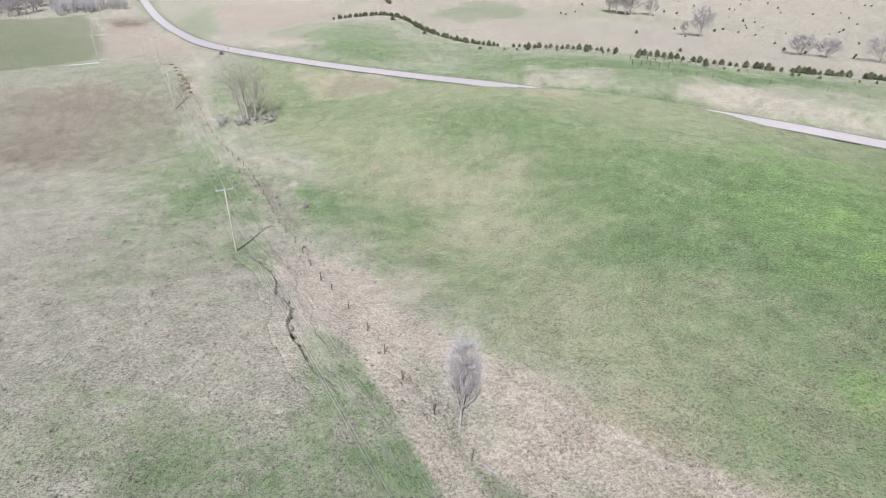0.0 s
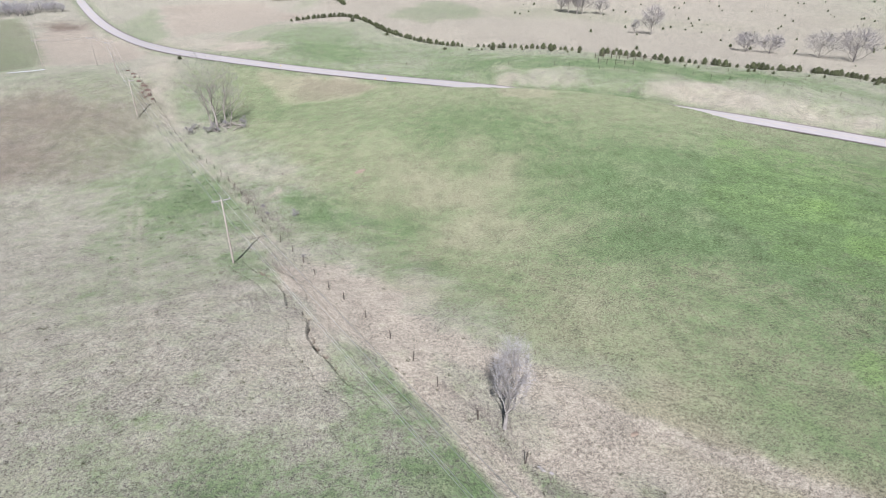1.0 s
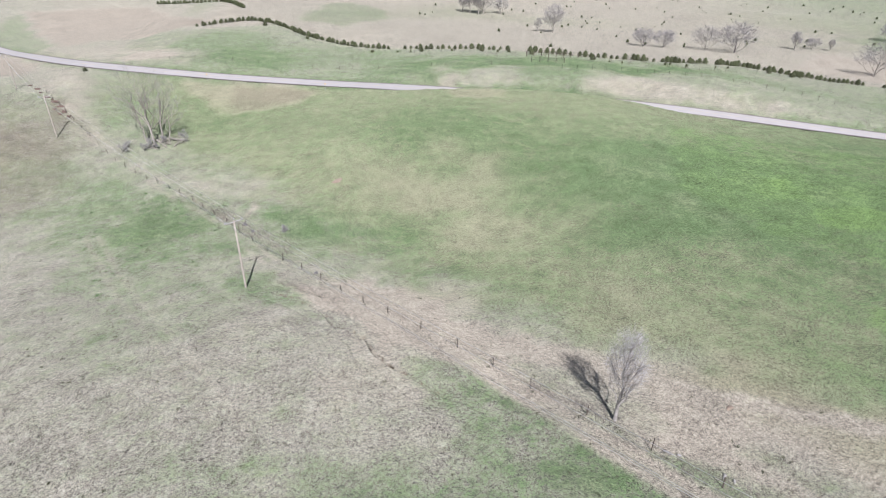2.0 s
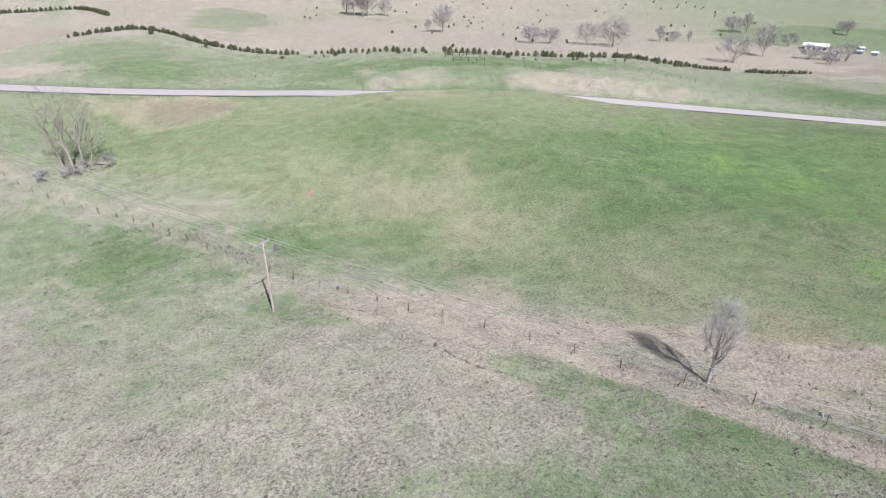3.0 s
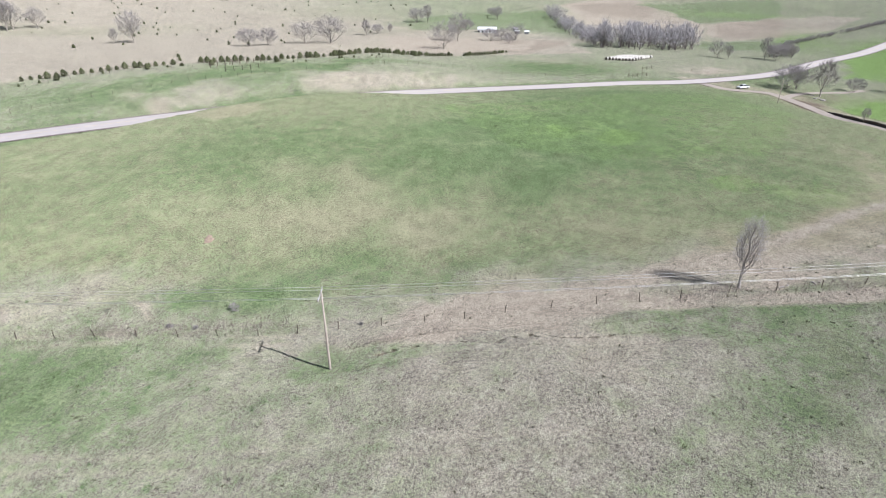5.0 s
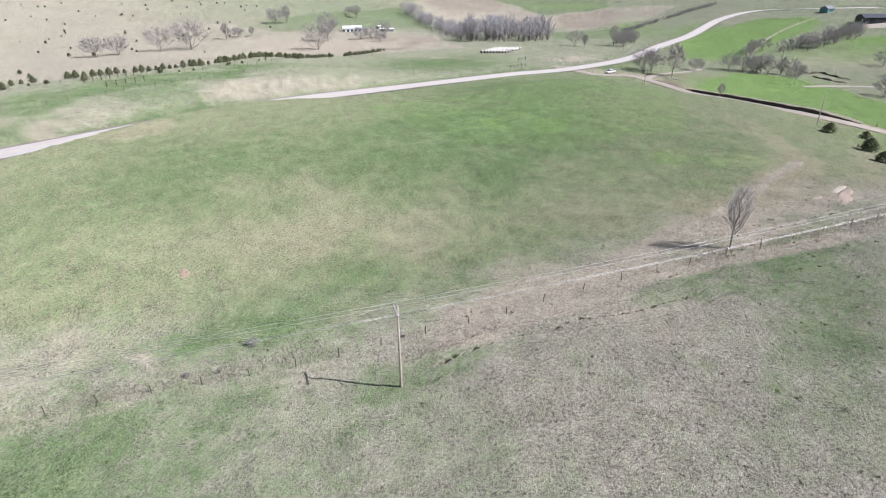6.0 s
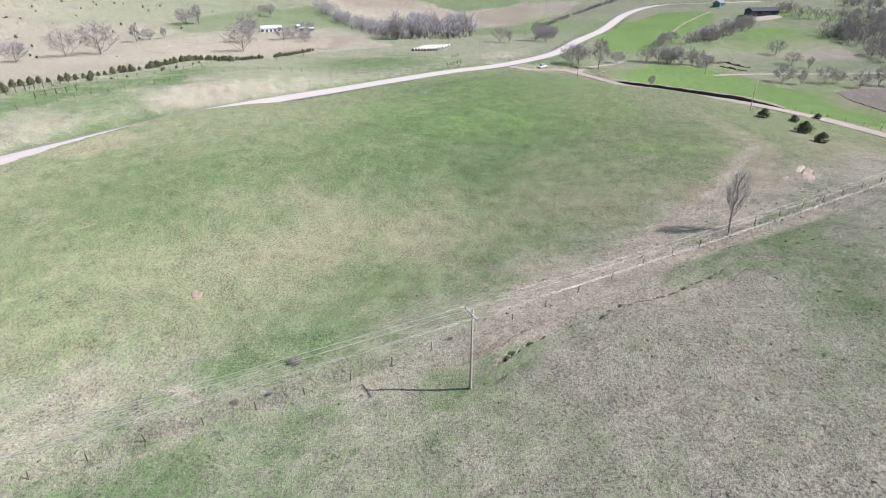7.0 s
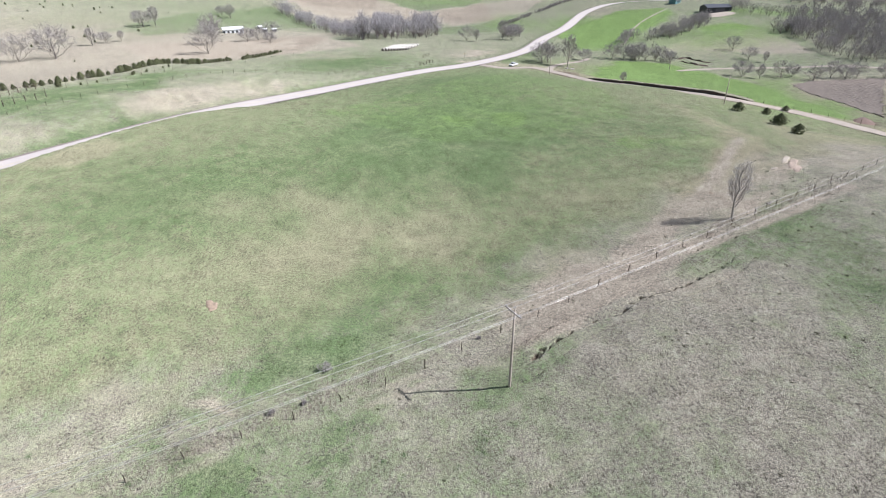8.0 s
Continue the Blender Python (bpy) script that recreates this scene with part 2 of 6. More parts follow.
MAIN_ROAD = smooth_line([
    (-330, 660, -2.5), (-290, 585, -4.5), (-250, 518, -10.5), (-214, 461, -13), (-172, 390, -10.5), (-125, 297, -1.5), (-95, 246, 3.0), (-67, 217, 4.3),
    (-38, 204, 2.9), (-8, 189, 2.4), (10.3, 174.3, 3.4), (36.2, 158.4, 3.5), (58.3, 147.8, 2.9), (82, 136.5, 1.5), (117, 118, -1.6), (150, 105, -5.2),
    (187, 83, -8.2), (216, 57, -9.9), (262, 26, -11.2), (330, 2, -13.4), (393, -26, -14), (450, -49, -12.4), (480, -63, -10.6), (507, -84, -7.8), (518, -104, -5.6), (509, -121, -3.6), (494, -138, -1.8), (490, -158, -0.8), (498, -190, -0.4)], 4.0)
DIRT_ROAD = smooth_line([
    (213, 56, -10.0), (208, 45, -10.7), (209, 38, -11.0), (211, 28, -11.4), (203, 20, -11.9), (186, 12, -11.4), (172, 7.5, -10.3), (150, 1.0, -7.2), (126, -5, -4.0), (110, -11, -2.2),
    (101, -20, -2.4), (96, -33, -4.3), (84, -42, -5.0), (68, -47, -4.4), (45, -58, -3.6), (10, -75, -1.0)], 3.0)
SPUR_ROAD = smooth_line([(206, 22, -11.8), (222, 17, -12.8), (236, 8, -13.9), (248, -4, -14.8), (262, -12, -15.6)], 3.0)
FARM_LANE = smooth_line([(243, -58, -19.4), (252, -75, -20.3), (260, -105, -21.2), (262, -133, -21.5), (265, -165, -21.2), (257, -190, -21.3), (250, -230, -21)], 4.0)
FENCE_LINE = smooth_line([(-86, 186), (-72, 162), (-58, 138), (-47, 121), (-38, 105), (-27.5, 83.6), (-22.6, 75), (-18.2, 65.7), (-13.4, 56.8), (-8.0, 47.6), (-3.8, 39.2), (-1.0, 34.6), (1.9, 29.7), (7.0, 20.8), (11.4, 12.7), (17.2, 2.8), (33, -24)], 2.0)
GULLY = smooth_line([(-30.2, 73.8), (-27.2, 68.9), (-23.3, 64.1), (-21.0, 59.8), (-20.2, 56.5), (-18.7, 54.8), (-17.2, 52.2), (-16.8, 49.1), (-16.0, 47.2), (-15.3, 45.6), (-14.1, 44.0), (-12.1, 40.3), (-10.3, 38.6), (-8.6, 36), (-7.7, 34.1)], 0.5)
HEDGE_LINE = smooth_line([(-57, 309), (-47, 313), (-35, 317), (-27, 311), (-20, 297), (-14, 281), (-8, 267), (3, 253.5), (12, 246.5), (25, 237.5), (37, 228.5), (56, 211), (88, 187), (117, 179), (150, 183), (185, 180), (220, 167), (246, 160)], 2.0)
TRACK = smooth_line([(-95, 206), (-80, 178), (-69, 158), (-58, 141), (-46, 118), (-36, 100), (-27, 79), (-21.3, 65.3), (-17.2, 58.3), (-12.6, 51.4), (-8.2, 45.2), (-4.6, 38.6), (-2.5, 34), (3, 23), (10, 10)], 2.0)
PASTURE_TRAIL = smooth_line([(-58, 104), (-53.9, 94.2), (-46.1, 75), (-39.3, 60.7), (-34.2, 49.4), (-30, 40)], 2.0)
FIELD_TRAIL = smooth_line([(-6, 51), (0.6, 44.5), (14.5, 31.3), (24, 21.5), (31.4, 15), (41, 11), (55.5, 13.4), (72.3, 16.5), (92, 21)], 2.0)


def carve(x, y, z, line, half, drop=0.12, bank=1.6, near=13, least=3.5):
    d, rz, side = nearest(x, y, line)
    reach = np.clip(bank * np.abs(z - rz) + 2.5, np.where(side > 0, 3.5, least), np.where(side > 0, 13, near))
    k = soft(0, 1, (d - half - 0.8) / reach)
    return np.where(d < 50, (rz - drop) * (1 - k) + z * k, z)


def land(x, y, fine=True):
    x, y = np.asarray(x, float), np.asarray(y, float)
    z = swells(x, y)
    far = np.hypot(x - 50, y - 120)
    z = z + soft(700, 1500, far) * (14 + 16 * wave(x, y, 700, 4)) + soft(200, 500, far) * 0.8 * wave(x, y, 90, 5)
    z = z + 0.70 * np.exp(-((x - 34) / 21) ** 2 - ((y - 147 + 0.5 * (x - 34)) / 6.5) ** 2)
    u, v = (x - 118) * 0.89 - (y - 140) * 0.46, (x - 118) * 0.46 + (y - 140) * 0.89
    z = z + 2.9 * np.exp(-(u / 42) ** 2 - (v / 17) ** 2)
    z = carve(x, y, z, MAIN_ROAD, 3.9, near=4.5 + 13 * soft(58, 78, x), least=3.5 + 11 * soft(60, 76, x) * soft(160, 120, x))
    z = carve(x, y, z, DIRT_ROAD, 2.2, 0.10, 0.5)
    z = carve(x, y, z, SPUR_ROAD, 1.8, 0.10)
    z = carve(x, y, z, FARM_LANE, 2.0, 0.10)
    if fine:
        z = z + 0.05 * wave(x, y, 3.1, 7) + 0.10 * wave(x, y, 11, 8) * soft(20, 40, far)
        dr, _, rs = nearest(x, y, MAIN_ROAD)
        z = z + np.where(rs > 0, 0.28 * wave(x, y, 4.5, 35) * soft(5, 8, dr) * soft(20, 12, dr), 0)
        d, _, _ = nearest(x, y, GULLY[7:-7])
        z = z - 1.6 * soft(2.0, 1.3, d)
    return z


FIELDS_A = [
    ("straw", 0.30, [(-13.7, 69.8), (-10.8, 62.2), (-8.7, 53.6), (-3.6, 43.2), (0.2, 34.1), (-2.0, 33.5), (-8.8, 44.5), (-13.8, 53.0), (-18.5, 58.6), (-23.4, 65.1), (-23.6, 68.7), (-17.8, 67.5)]),
    ("straw", 0.60, [(-20.4, 72.1), (-13.9, 67.6), (-7.1, 56.6), (-5.4, 51.2), (-6.6, 46.8), (-8.8, 48.4), (-11.5, 53.2), (-15.1, 60.5), (-18.9, 69.0)]),
    ("straw", 0.55, [(-24.1, 70.4), (-20.4, 63.6), (-15.4, 53.4), (-11.3, 47.1), (-8.1, 43.8), (-7.5, 44.9), (-10.6, 49.5), (-14.8, 56.5), (-18.5, 62.9), (-22.1, 68.5)]),
    ("soil", 0.10, [(-20.4, 72.1), (-13.9, 67.6), (-7.1, 56.6), (-5.4, 51.2), (-6.6, 46.8), (-8.8, 48.4), (-11.5, 53.2), (-15.1, 60.5), (-18.9, 69.0)]),
]
FIELDS_B = [
    ("green", 0.62, [(-23.5, 98.9), (-21.0, 97.5), (-19.8, 93.6), (-21.9, 89.8), (-24.9, 90.7), (-26.7, 94.2), (-26.3, 97.5)]),
    ("green", 0.34, [(-49.9, 124.4), (-46.7, 117.8), (-39.4, 105.0), (-33.4, 93.6), (-29.8, 85.8), (-33.8, 83.9), (-41.4, 88.5), (-50.0, 92.4), (-55.4, 94.7)]),
    ("green", 0.14, [(-55.3, 94.6), (-44.1, 80.6), (-34.4, 68.5), (-34.9, 59.0), (-38.8, 53.1), (-44.1, 51.5), (-58.9, 71.1)]),
    ("green", 0.26, [(-18.5, 31.8), (-15.0, 31.1), (-10.8, 29.3), (-8.1, 24.7), (-6.9, 19.1), (-15.2, 18.0), (-25.0, 28.9)]),
    ("green", 0.15, [(67.5, 96.6), (95.7, 80.9), (147.2, 65.7), (186.2, 45.6), (37.0, 25.9), (34.1, 35.4), (34.0, 46.5), (38.7, 61.2), (48.3, 78.6)]),
]
FIELDS_C = [
    ("green", 0.30, [(-12.0, 44.6), (-6.1, 39.3), (-2.0, 32.3), (4.8, 26.3), (7.2, 21.2), (-0.8, 20.0), (-3.2, 25.9), (-6.7, 33.3), (-10.7, 40.1)]),
    ("green", 0.16, [(-4.6, 35.5), (0.3, 24.8), (4.2, 8.1), (-11.6, 19.4), (-11.6, 27.9), (-13.7, 34.2), (-11.0, 39.4)]),
    ("green", 0.12, [(-60, 110), (-75, 160), (-95, 205), (-150, 245), (-260, 200), (-200, 90), (-110, 90)]),
    ("soil", 0.17, [(-60, 110), (-75, 160), (-95, 205), (-150, 245), (-260, 200), (-200, 90), (-110, 90)]),
    ("soil", 0.14, [(-259, 446), (-276, 509), (-218, 574), (-165, 575), (-116, 545), (-54, 325), (-81, 295), (-101, 226), (-119, 228), (-157, 264)]),
]
FIELDS_D = [
    ("green", 0.25, [(-13.4, 46.8), (-9.7, 46.0), (-4.4, 38.5), (-0.2, 32.7), (3.0, 25.8), (-2.6, 25.6), (-6.7, 32.3), (-10.8, 39.8)]),
    ("straw", 0.30, [(-53.1, 205.3), (-40.7, 196.8), (-33.3, 194.5), (-13.6, 186.0), (-11.7, 180.6), (-19.4, 169.0), (-29.6, 169.8), (-40.6, 170.3)]),
    ("soil", 0.34, [(-38.5, 193.7), (-31.1, 192.6), (-23.2, 189.0), (-12.9, 182.3), (-16.4, 173.9), (-27.6, 171.7), (-35.1, 170.6), (-37.9, 178.8)]),
    ("green", 0.40, [(-67.5, 257.0), (-52.4, 285.6), (-31.9, 284.6), (-19.9, 252.5), (-28.3, 240.4), (-13.6, 222.5), (-22.3, 212.0), (-40.3, 219.9), (-51.7, 243.4), (-63.0, 245.9)]),
    ("straw", 0.40, [(-76.8, 255.6), (-65.7, 253.9), (-58.1, 249.8), (-59.4, 236.3), (-69.0, 237.9), (-75.2, 240.2)]),
]
FIELDS_E = [
    ("straw", 0.40, [(572.9, 83.3), (615.4, 29.1), (623.8, -21.3), (602.9, -45.2), (544.7, -18.2), (503.3, 23.9), (511.7, 75.8)]),
    ("soil", 0.45, [(231.2, 15.6), (238.7, -2.2), (199.5, 5.2), (180, 9), (185, 16), (195.6, 19.7)]),
    ("lush", 0.30, [(60, 108), (95.7, 80.9), (147.2, 65.7), (186.2, 45.6), (140, 22), (95, 24), (60, 30), (45, 52), (42, 80)]),
    ("straw", 0.40, [(22.3, 153.6), (33.7, 149.1), (35.4, 144.9), (31.3, 139.9), (25.3, 140.8), (21.5, 145.8)]),
    ("straw", 0.45, [(83.0, 16.8), (72.1, 9.7), (55.8, 10.5), (42.8, 13.3), (34.8, 12.9), (22.1, 19.5), (23.4, 27.8), (36.7, 17.9), (49.9, 12.7), (68.0, 11.5)]),
]
FIELDS_F = [
    ("straw", 0.25, [(76.0, -9.4), (58.9, -7.9), (58.5, -17.0), (54.7, -31.7), (21.4, -4.8), (19.7, 4.0), (21.3, 14.2), (37.6, 3.3)]),
    ("straw", 0.85, [(-3.4, 45.6), (1.0, 42.0), (6.2, 37.2), (12.0, 32.2), (18.8, 26.6), (28.2, 20.2), (29.2, 21.6), (19.8, 28.4), (12.9, 33.8), (7.2, 38.8), (1.8, 43.8), (-2.4, 47.0)]),
    ("straw", 0.22, [(1.6, 41.0), (12.0, 31.6), (28.2, 20.0), (33.0, 14.0), (24.0, 15.5), (17.0, 20.5), (9.0, 29.0), (2.5, 36.5)]),
    ("straw", 0.45, [(2.0, 32.4), (6.0, 28.6), (12.0, 23.2), (17.2, 18.6), (16.4, 17.4), (11.0, 21.8), (5.0, 27.2), (1.2, 31.0)]),
    ("lush", 0.45, [(33.5, 36.5), (38.0, 39.5), (43.5, 37.5), (44.0, 34.0), (39.5, 32.0), (35.0, 33.0)]),
]
FIELDS_G = [
    ("lush", 0.40, [(53.0, 61.0), (58.5, 65.0), (65.0, 63.0), (66.0, 58.5), (60.0, 55.5), (54.5, 57.0)]),
    ("clay", 0.9, [(18.4, 16.9), (24.1, 13.8), (26.7, 11.1), (26.3, 9.4), (22.5, 9.1), (19.6, 11.6), (20.8, 13.1), (17.6, 15.9)]),
    ("soil", 0.12, [(18.9, 18.1), (26.7, 11.9), (27.2, 9.2), (20.3, 10.1), (17.8, 13.3), (19.9, 15.2)]),
    ("straw", 0.16, [(38, 179), (47, 178.5), (56, 176.5), (69, 172), (76, 166), (81, 158.5), (87, 150), (98.5, 140.5), (108, 133.7), (121, 126.3), (109.6, 128.9), (97.5, 135.3), (86.5, 140.8), (76.3, 145.9), (68.4, 150.7), (61.6, 154.4), (53.8, 158), (46.6, 161.5), (39.8, 164.7), (33.9, 167.8), (28.9, 171.2)]),
]
FIELDS_H = [
    ("green", 0.36, [(67.5, 175.1), (74.1, 170.5), (71.1, 159.9), (63.3, 155.4), (56.1, 157.4), (49.6, 162.2), (48.9, 168.7), (57.7, 174.6)]),
    ("green", 0.38, [(22.1, 496.1), (43.0, 506.5), (62.2, 466.7), (45.5, 359.9), (8.7, 296.0), (-9.7, 317.8)]),
    ("green", 0.20, [(333.7, 308.5), (446.6, 284.9), (565.3, 255.1), (491.7, 185.8), (387.5, 148.8), (395.5, 209.0), (327.5, 267.0)]),
    ("straw", 0.55, [(625.4, 243.6), (708.4, 190.1), (635.8, 141.8), (592.4, 145.3), (587.2, 197.6)]),
    ("gold", 0.9, [(231.2, 304.6), (213.6, 261.3), (284.4, 272.1), (312.4, 248.4), (319.6, 221.3), (292.4, 177.3), (333.1, 173.8), (262.4, 158.0), (249.3, 170.6), (214.1, 186.3), (204.3, 208.3), (190.8, 227.9), (181.5, 247.6), (179.0, 268.3)]),
]
FIELDS_I = [
    ("green", 0.45, [(-420, 400), (-360, 440), (-304, 504), (-259, 446), (-158, 265), (-174, 253), (-188, 241)]),
    ("soil", 0.42, [(-420, 400), (-360, 440), (-304, 504), (-259, 446), (-158, 265), (-174, 253), (-188, 241)]),
    ("straw", 0.50, [(-259, 446), (-276, 509), (-240, 480), (-194, 414), (-111, 258), (-101, 226), (-119, 228), (-157, 264)]),
    ("soil", 0.22, [(-286, 496), (-253, 486), (-251, 467), (-279, 484)]),
    ("green", 0.32, [(-227, 501), (-217, 562), (-124, 329), (-143, 337)]),
    ("straw", 0.70, [(-218, 574), (-165, 575), (-116, 545), (-54, 325), (-81, 295), (-118, 314)]),
    ("green", 0.45, [(663, 175), (739, 24), (624, 20), (581, 90), (623, 143)]),
]
FIELDS_J = [
    ("straw", 0.60, [(616, 248), (667, 182), (641, 136), (575, 89), (452, 78), (536, 111), (546, 184)]),
    ("straw", 0.45, [(580, 76), (627, 20), (512, 17), (488, 62)]),
    ("green", 0.45, [(465, 83), (494, 16), (406, 16), (388, 68)]),
    ("green", 0.40, [(357, 304), (469, 299), (562, 247), (466, 171), (399, 211), (321, 270)]),
    ("straw", 0.45, [(273, 262), (315, 197), (355, 164), (277, 121), (229, 158), (209, 218)]),
    ("lush", 0.95, [(227, -9), (259, -31), (259, -57), (243, -71), (223, -81), (208, -85), (154, -79), (100, -55), (94, -41), (106, -19), (182, -20), (194, 0)]),
]
FIELDS_K = [
    ("plough", 1.00, [(215.5, -106.8), (228.8, -127.1), (235.4, -171.4), (119.8, -83.6), (162.8, -98.9), (187.8, -101.5)]),
    ("lush", 0.85, [(356, -14), (462, -86), (450, -127), (411, -117), (353, -71), (297, -42), (289, -8)]),
    ("straw", 0.40, [(346, -118), (362, -158), (330, -171), (297, -168), (296, -130), (308, -91), (298, -72), (333, -93)]),
    ("lush", 0.70, [(383, -151), (365, -166), (358, -123), (377, -135)]),
]
FIELDS = FIELDS_A + FIELDS_B + FIELDS_C + FIELDS_D + FIELDS_E + FIELDS_F + FIELDS_G + FIELDS_H + FIELDS_I + FIELDS_J + FIELDS_K


def within(x, y, poly, blur):
    """How far points lie within a polygon, 0 to 1 across a soft edge."""
    out = np.zeros(x.shape)
    px, py = [q[0] for q in poly], [q[1] for q in poly]
    near = (x > min(px) - 12) & (x < max(px) + 12) & (y > min(py) - 12) & (y < max(py) + 12)
    x, y, blur = x[near], y[near], blur[near]
    hit, best = np.zeros(x.shape, bool), np.full(x.shape, 1e9)
    for (x0, y0), (x1, y1) in zip(poly, poly[1:] + poly[:1]):
        if y0 != y1:
            hit ^= ((y0 > y) != (y1 > y)) & (x < (x1 - x0) * (y - y0) / (y1 - y0) + x0)
        dx, dy = x1 - x0, y1 - y0
        k = np.clip(((x - x0) * dx + (y - y0) * dy) / (dx * dx + dy * dy), 0, 1)
        best = np.minimum(best, np.hypot(x - x0 - k * dx, y - y0 - k * dy))
    out[near] = soft(-1, 1, np.where(hit, best, -best) / blur)
    return out


def patches(x, y, *lists):
    out = np.zeros_like(x)
    wx = x + 5 * wave(x, y, 23, 11) + 2.0 * wave(x, y, 7, 12)
    wy = y + 5 * wave(x, y, 23, 13) + 2.0 * wave(x, y, 7, 14)
    for rows in lists:
        for cx, cy, ux, uy, vx, vy, amount in rows:
            det = ux * vy - uy * vx
            grow = min(1.0, math.hypot(ux, uy) / 6)
            px, py = x + (wx - x) * grow - cx, y + (wy - y) * grow - cy
            a, b = (px * vy - py * vx) / det, (py * ux - px * uy) / det
            out += amount * np.exp(-1.1 * (a * a + b * b))
    return out


CREST_ROAD = MAIN_ROAD[MAIN_ROAD[:, 1] > -40]
WORN_PATH = smooth_line([(-3, 46.4), (1.4, 43), (6.6, 38), (12.4, 33), (19.2, 27.4), (28.6, 20.9), (39.9, 13)], 2.0)
DEER_PATH = smooth_line([(1.8, 31.6), (5.5, 28), (11.6, 22.6), (17.4, 17.6), (21.5, 13)], 2.0)


def meadow(x, y):
    """Where the fenced field's yellower grass grows."""
    o = np.argsort(FENCE_LINE[:, 1])
    line_x = np.interp(y, FENCE_LINE[o, 1], FENCE_LINE[o, 0])
    worn = np.minimum(nearest(x, y, WORN_PATH)[0], nearest(x, y, DEER_PATH)[0]) + 0.5 * wave(x, y, 4, 75)
    return soft(0.5, 1.8, worn) * soft(7, 22, x - line_x + 4 * wave(x, y, 13, 51)) * soft(300, 180, np.hypot(x, y)) * soft(-2, -9, y - np.interp(x, CREST_ROAD[:, 0], CREST_ROAD[:, 1]))


def cover(x, y):
    """How green, straw-pale, earthy and lush the ground is."""
    _, _, fside = nearest(x, y, FENCE_LINE)
    dm, _, _ = nearest(x, y, MAIN_ROAD)
    dh, _, hside = nearest(x, y, HEDGE_LINE)
    dd, _, dside = nearest(x, y, DIRT_ROAD)
    green, straw = np.full_like(x, 0.20), np.full_like(x, 0.06)
    hx, hy = HEDGE_LINE[20:, 0], HEDGE_LINE[20:, 1]
    hedge_y = np.interp(x, hx, hy, left=298, right=150)
    beyond = soft(-4, 6, y - hedge_y) * soft(-75, -50, x) * soft(520, 300, x)
    line_x = np.interp(y, FENCE_LINE[::-1, 1][np.argsort(FENCE_LINE[::-1, 1])], FENCE_LINE[::-1, 0][np.argsort(FENCE_LINE[::-1, 1])])
    inside = soft(-2, 10, x - line_x) * (1 - beyond)
    green = green + 0.21 * inside + 0.10 * soft(250, 400, x)
    green = green * (1 - 0.40 * beyond)
    straw, green = straw + 0.32 * beyond, green + 0.03 * beyond
    green = green + 0.68 * patches(x, y, GREEN_A, GREEN_B, GREEN_C, GREEN_D, GREEN_E, GREEN_F)
    straw = straw + 0.72 * patches(x, y, STRAW_A, STRAW_B, STRAW_C, STRAW_D)
    soil = patches(x, y, SOIL_A)
    soil = soil + 0.27 * beyond
    lush = patches(x, y, VIVID_A)
    gentle = soft(60, 200, np.hypot(x, y - 60))
    wx, wy = x + (0.4 + 2.6 * gentle) * wave(x, y, 37, 61) + 0.5 * wave(x, y, 3, 63) + 1.1 * wave(x, y, 9, 64), y + (0.4 + 2.6 * gentle) * wave(x, y, 37, 62) + 0.5 * wave(x, y, 3.3, 65) + 1.1 * wave(x, y, 9, 66)
    for kind, amount, poly in FIELDS:
        m = within(wx, wy, poly, (2.6 if kind == "green" else 1.2) + 2.0 * gentle)
        if kind == "green":
            green, straw = green + m * (amount - 0.25 * green), straw * (1 - 0.8 * m)
        elif kind == "straw":
            straw, green, soil = straw + m * amount, green * (1 - 0.55 * m), soil + 0.22 * m * gentle
        elif kind == "lush":
            lush, straw = lush + m * amount, straw * (1 - m)
        elif kind == "soil":
            soil = soil + m * amount
        elif kind == "clay":
            straw, soil, green = straw + amount * m, soil + 0.16 * m, green * (1 - m)
        elif kind == "gold":
            straw, soil, green = straw * (1 - 0.5 * m) + 0.35 * m, soil * (1 - m), green + 0.10 * m
        else:
            straw, soil, green, lush = straw * (1 - m) + 0.6 * m, soil * (1 - m) + 0.35 * m, green * (1 - m), lush * (1 - m)
    dt, _, _ = nearest(x, y, TRACK)
    rut = soft(0.75, 0.2, np.abs(dt - 0.9)) * soft(0.0, 0.5, wave(x, y, 17, 15) + 0.35)
    straw = straw + 0.40 * rut + 0.60 * soft(1.9, 0.7, dt) * soft(72, 62, y)
    green = green * (1 - 0.45 * soft(1.9, 0.7, dt) * soft(72, 62, y))
    dp, _, _ = nearest(x, y, PASTURE_TRAIL)
    straw = straw + 0.30 * soft(0.6, 0.2, np.abs(dp - 0.9))
    df, _, _ = nearest(x, y, FIELD_TRAIL)
    faint = soft(3.2, 0.8, df + 1.2 * wave(x, y, 6, 71)) * soft(100, 55, x)
    faint = faint * (1 - 0.5 * soft(38, 52, x))
    straw, green = straw + 0.7 * faint, green * (1 - 0.6 * faint)
    dg, _, _ = nearest(x, y, GULLY)
    soil = soil + 0.32 * soft(0.7, 0.1, dg) * soft(36, 42, y)
    green = green + 0.35 * soft(2.6, 0.8, np.abs(dg - 1.4)) * soft(60, 66, y)
    verge = soft(7.5, 4.5, dm)
    straw = straw + 0.05 * verge
    green = green + 0.40 * soft(8.0, 6.0, dm)
    soil = soil + 0.55 * soft(4.2, 2.4, dd) + 0.9 * soft(-0.3, 0.4, wave(x, y, 31, 17)) * soft(14, 4, np.hypot(x - 196, y - 16))
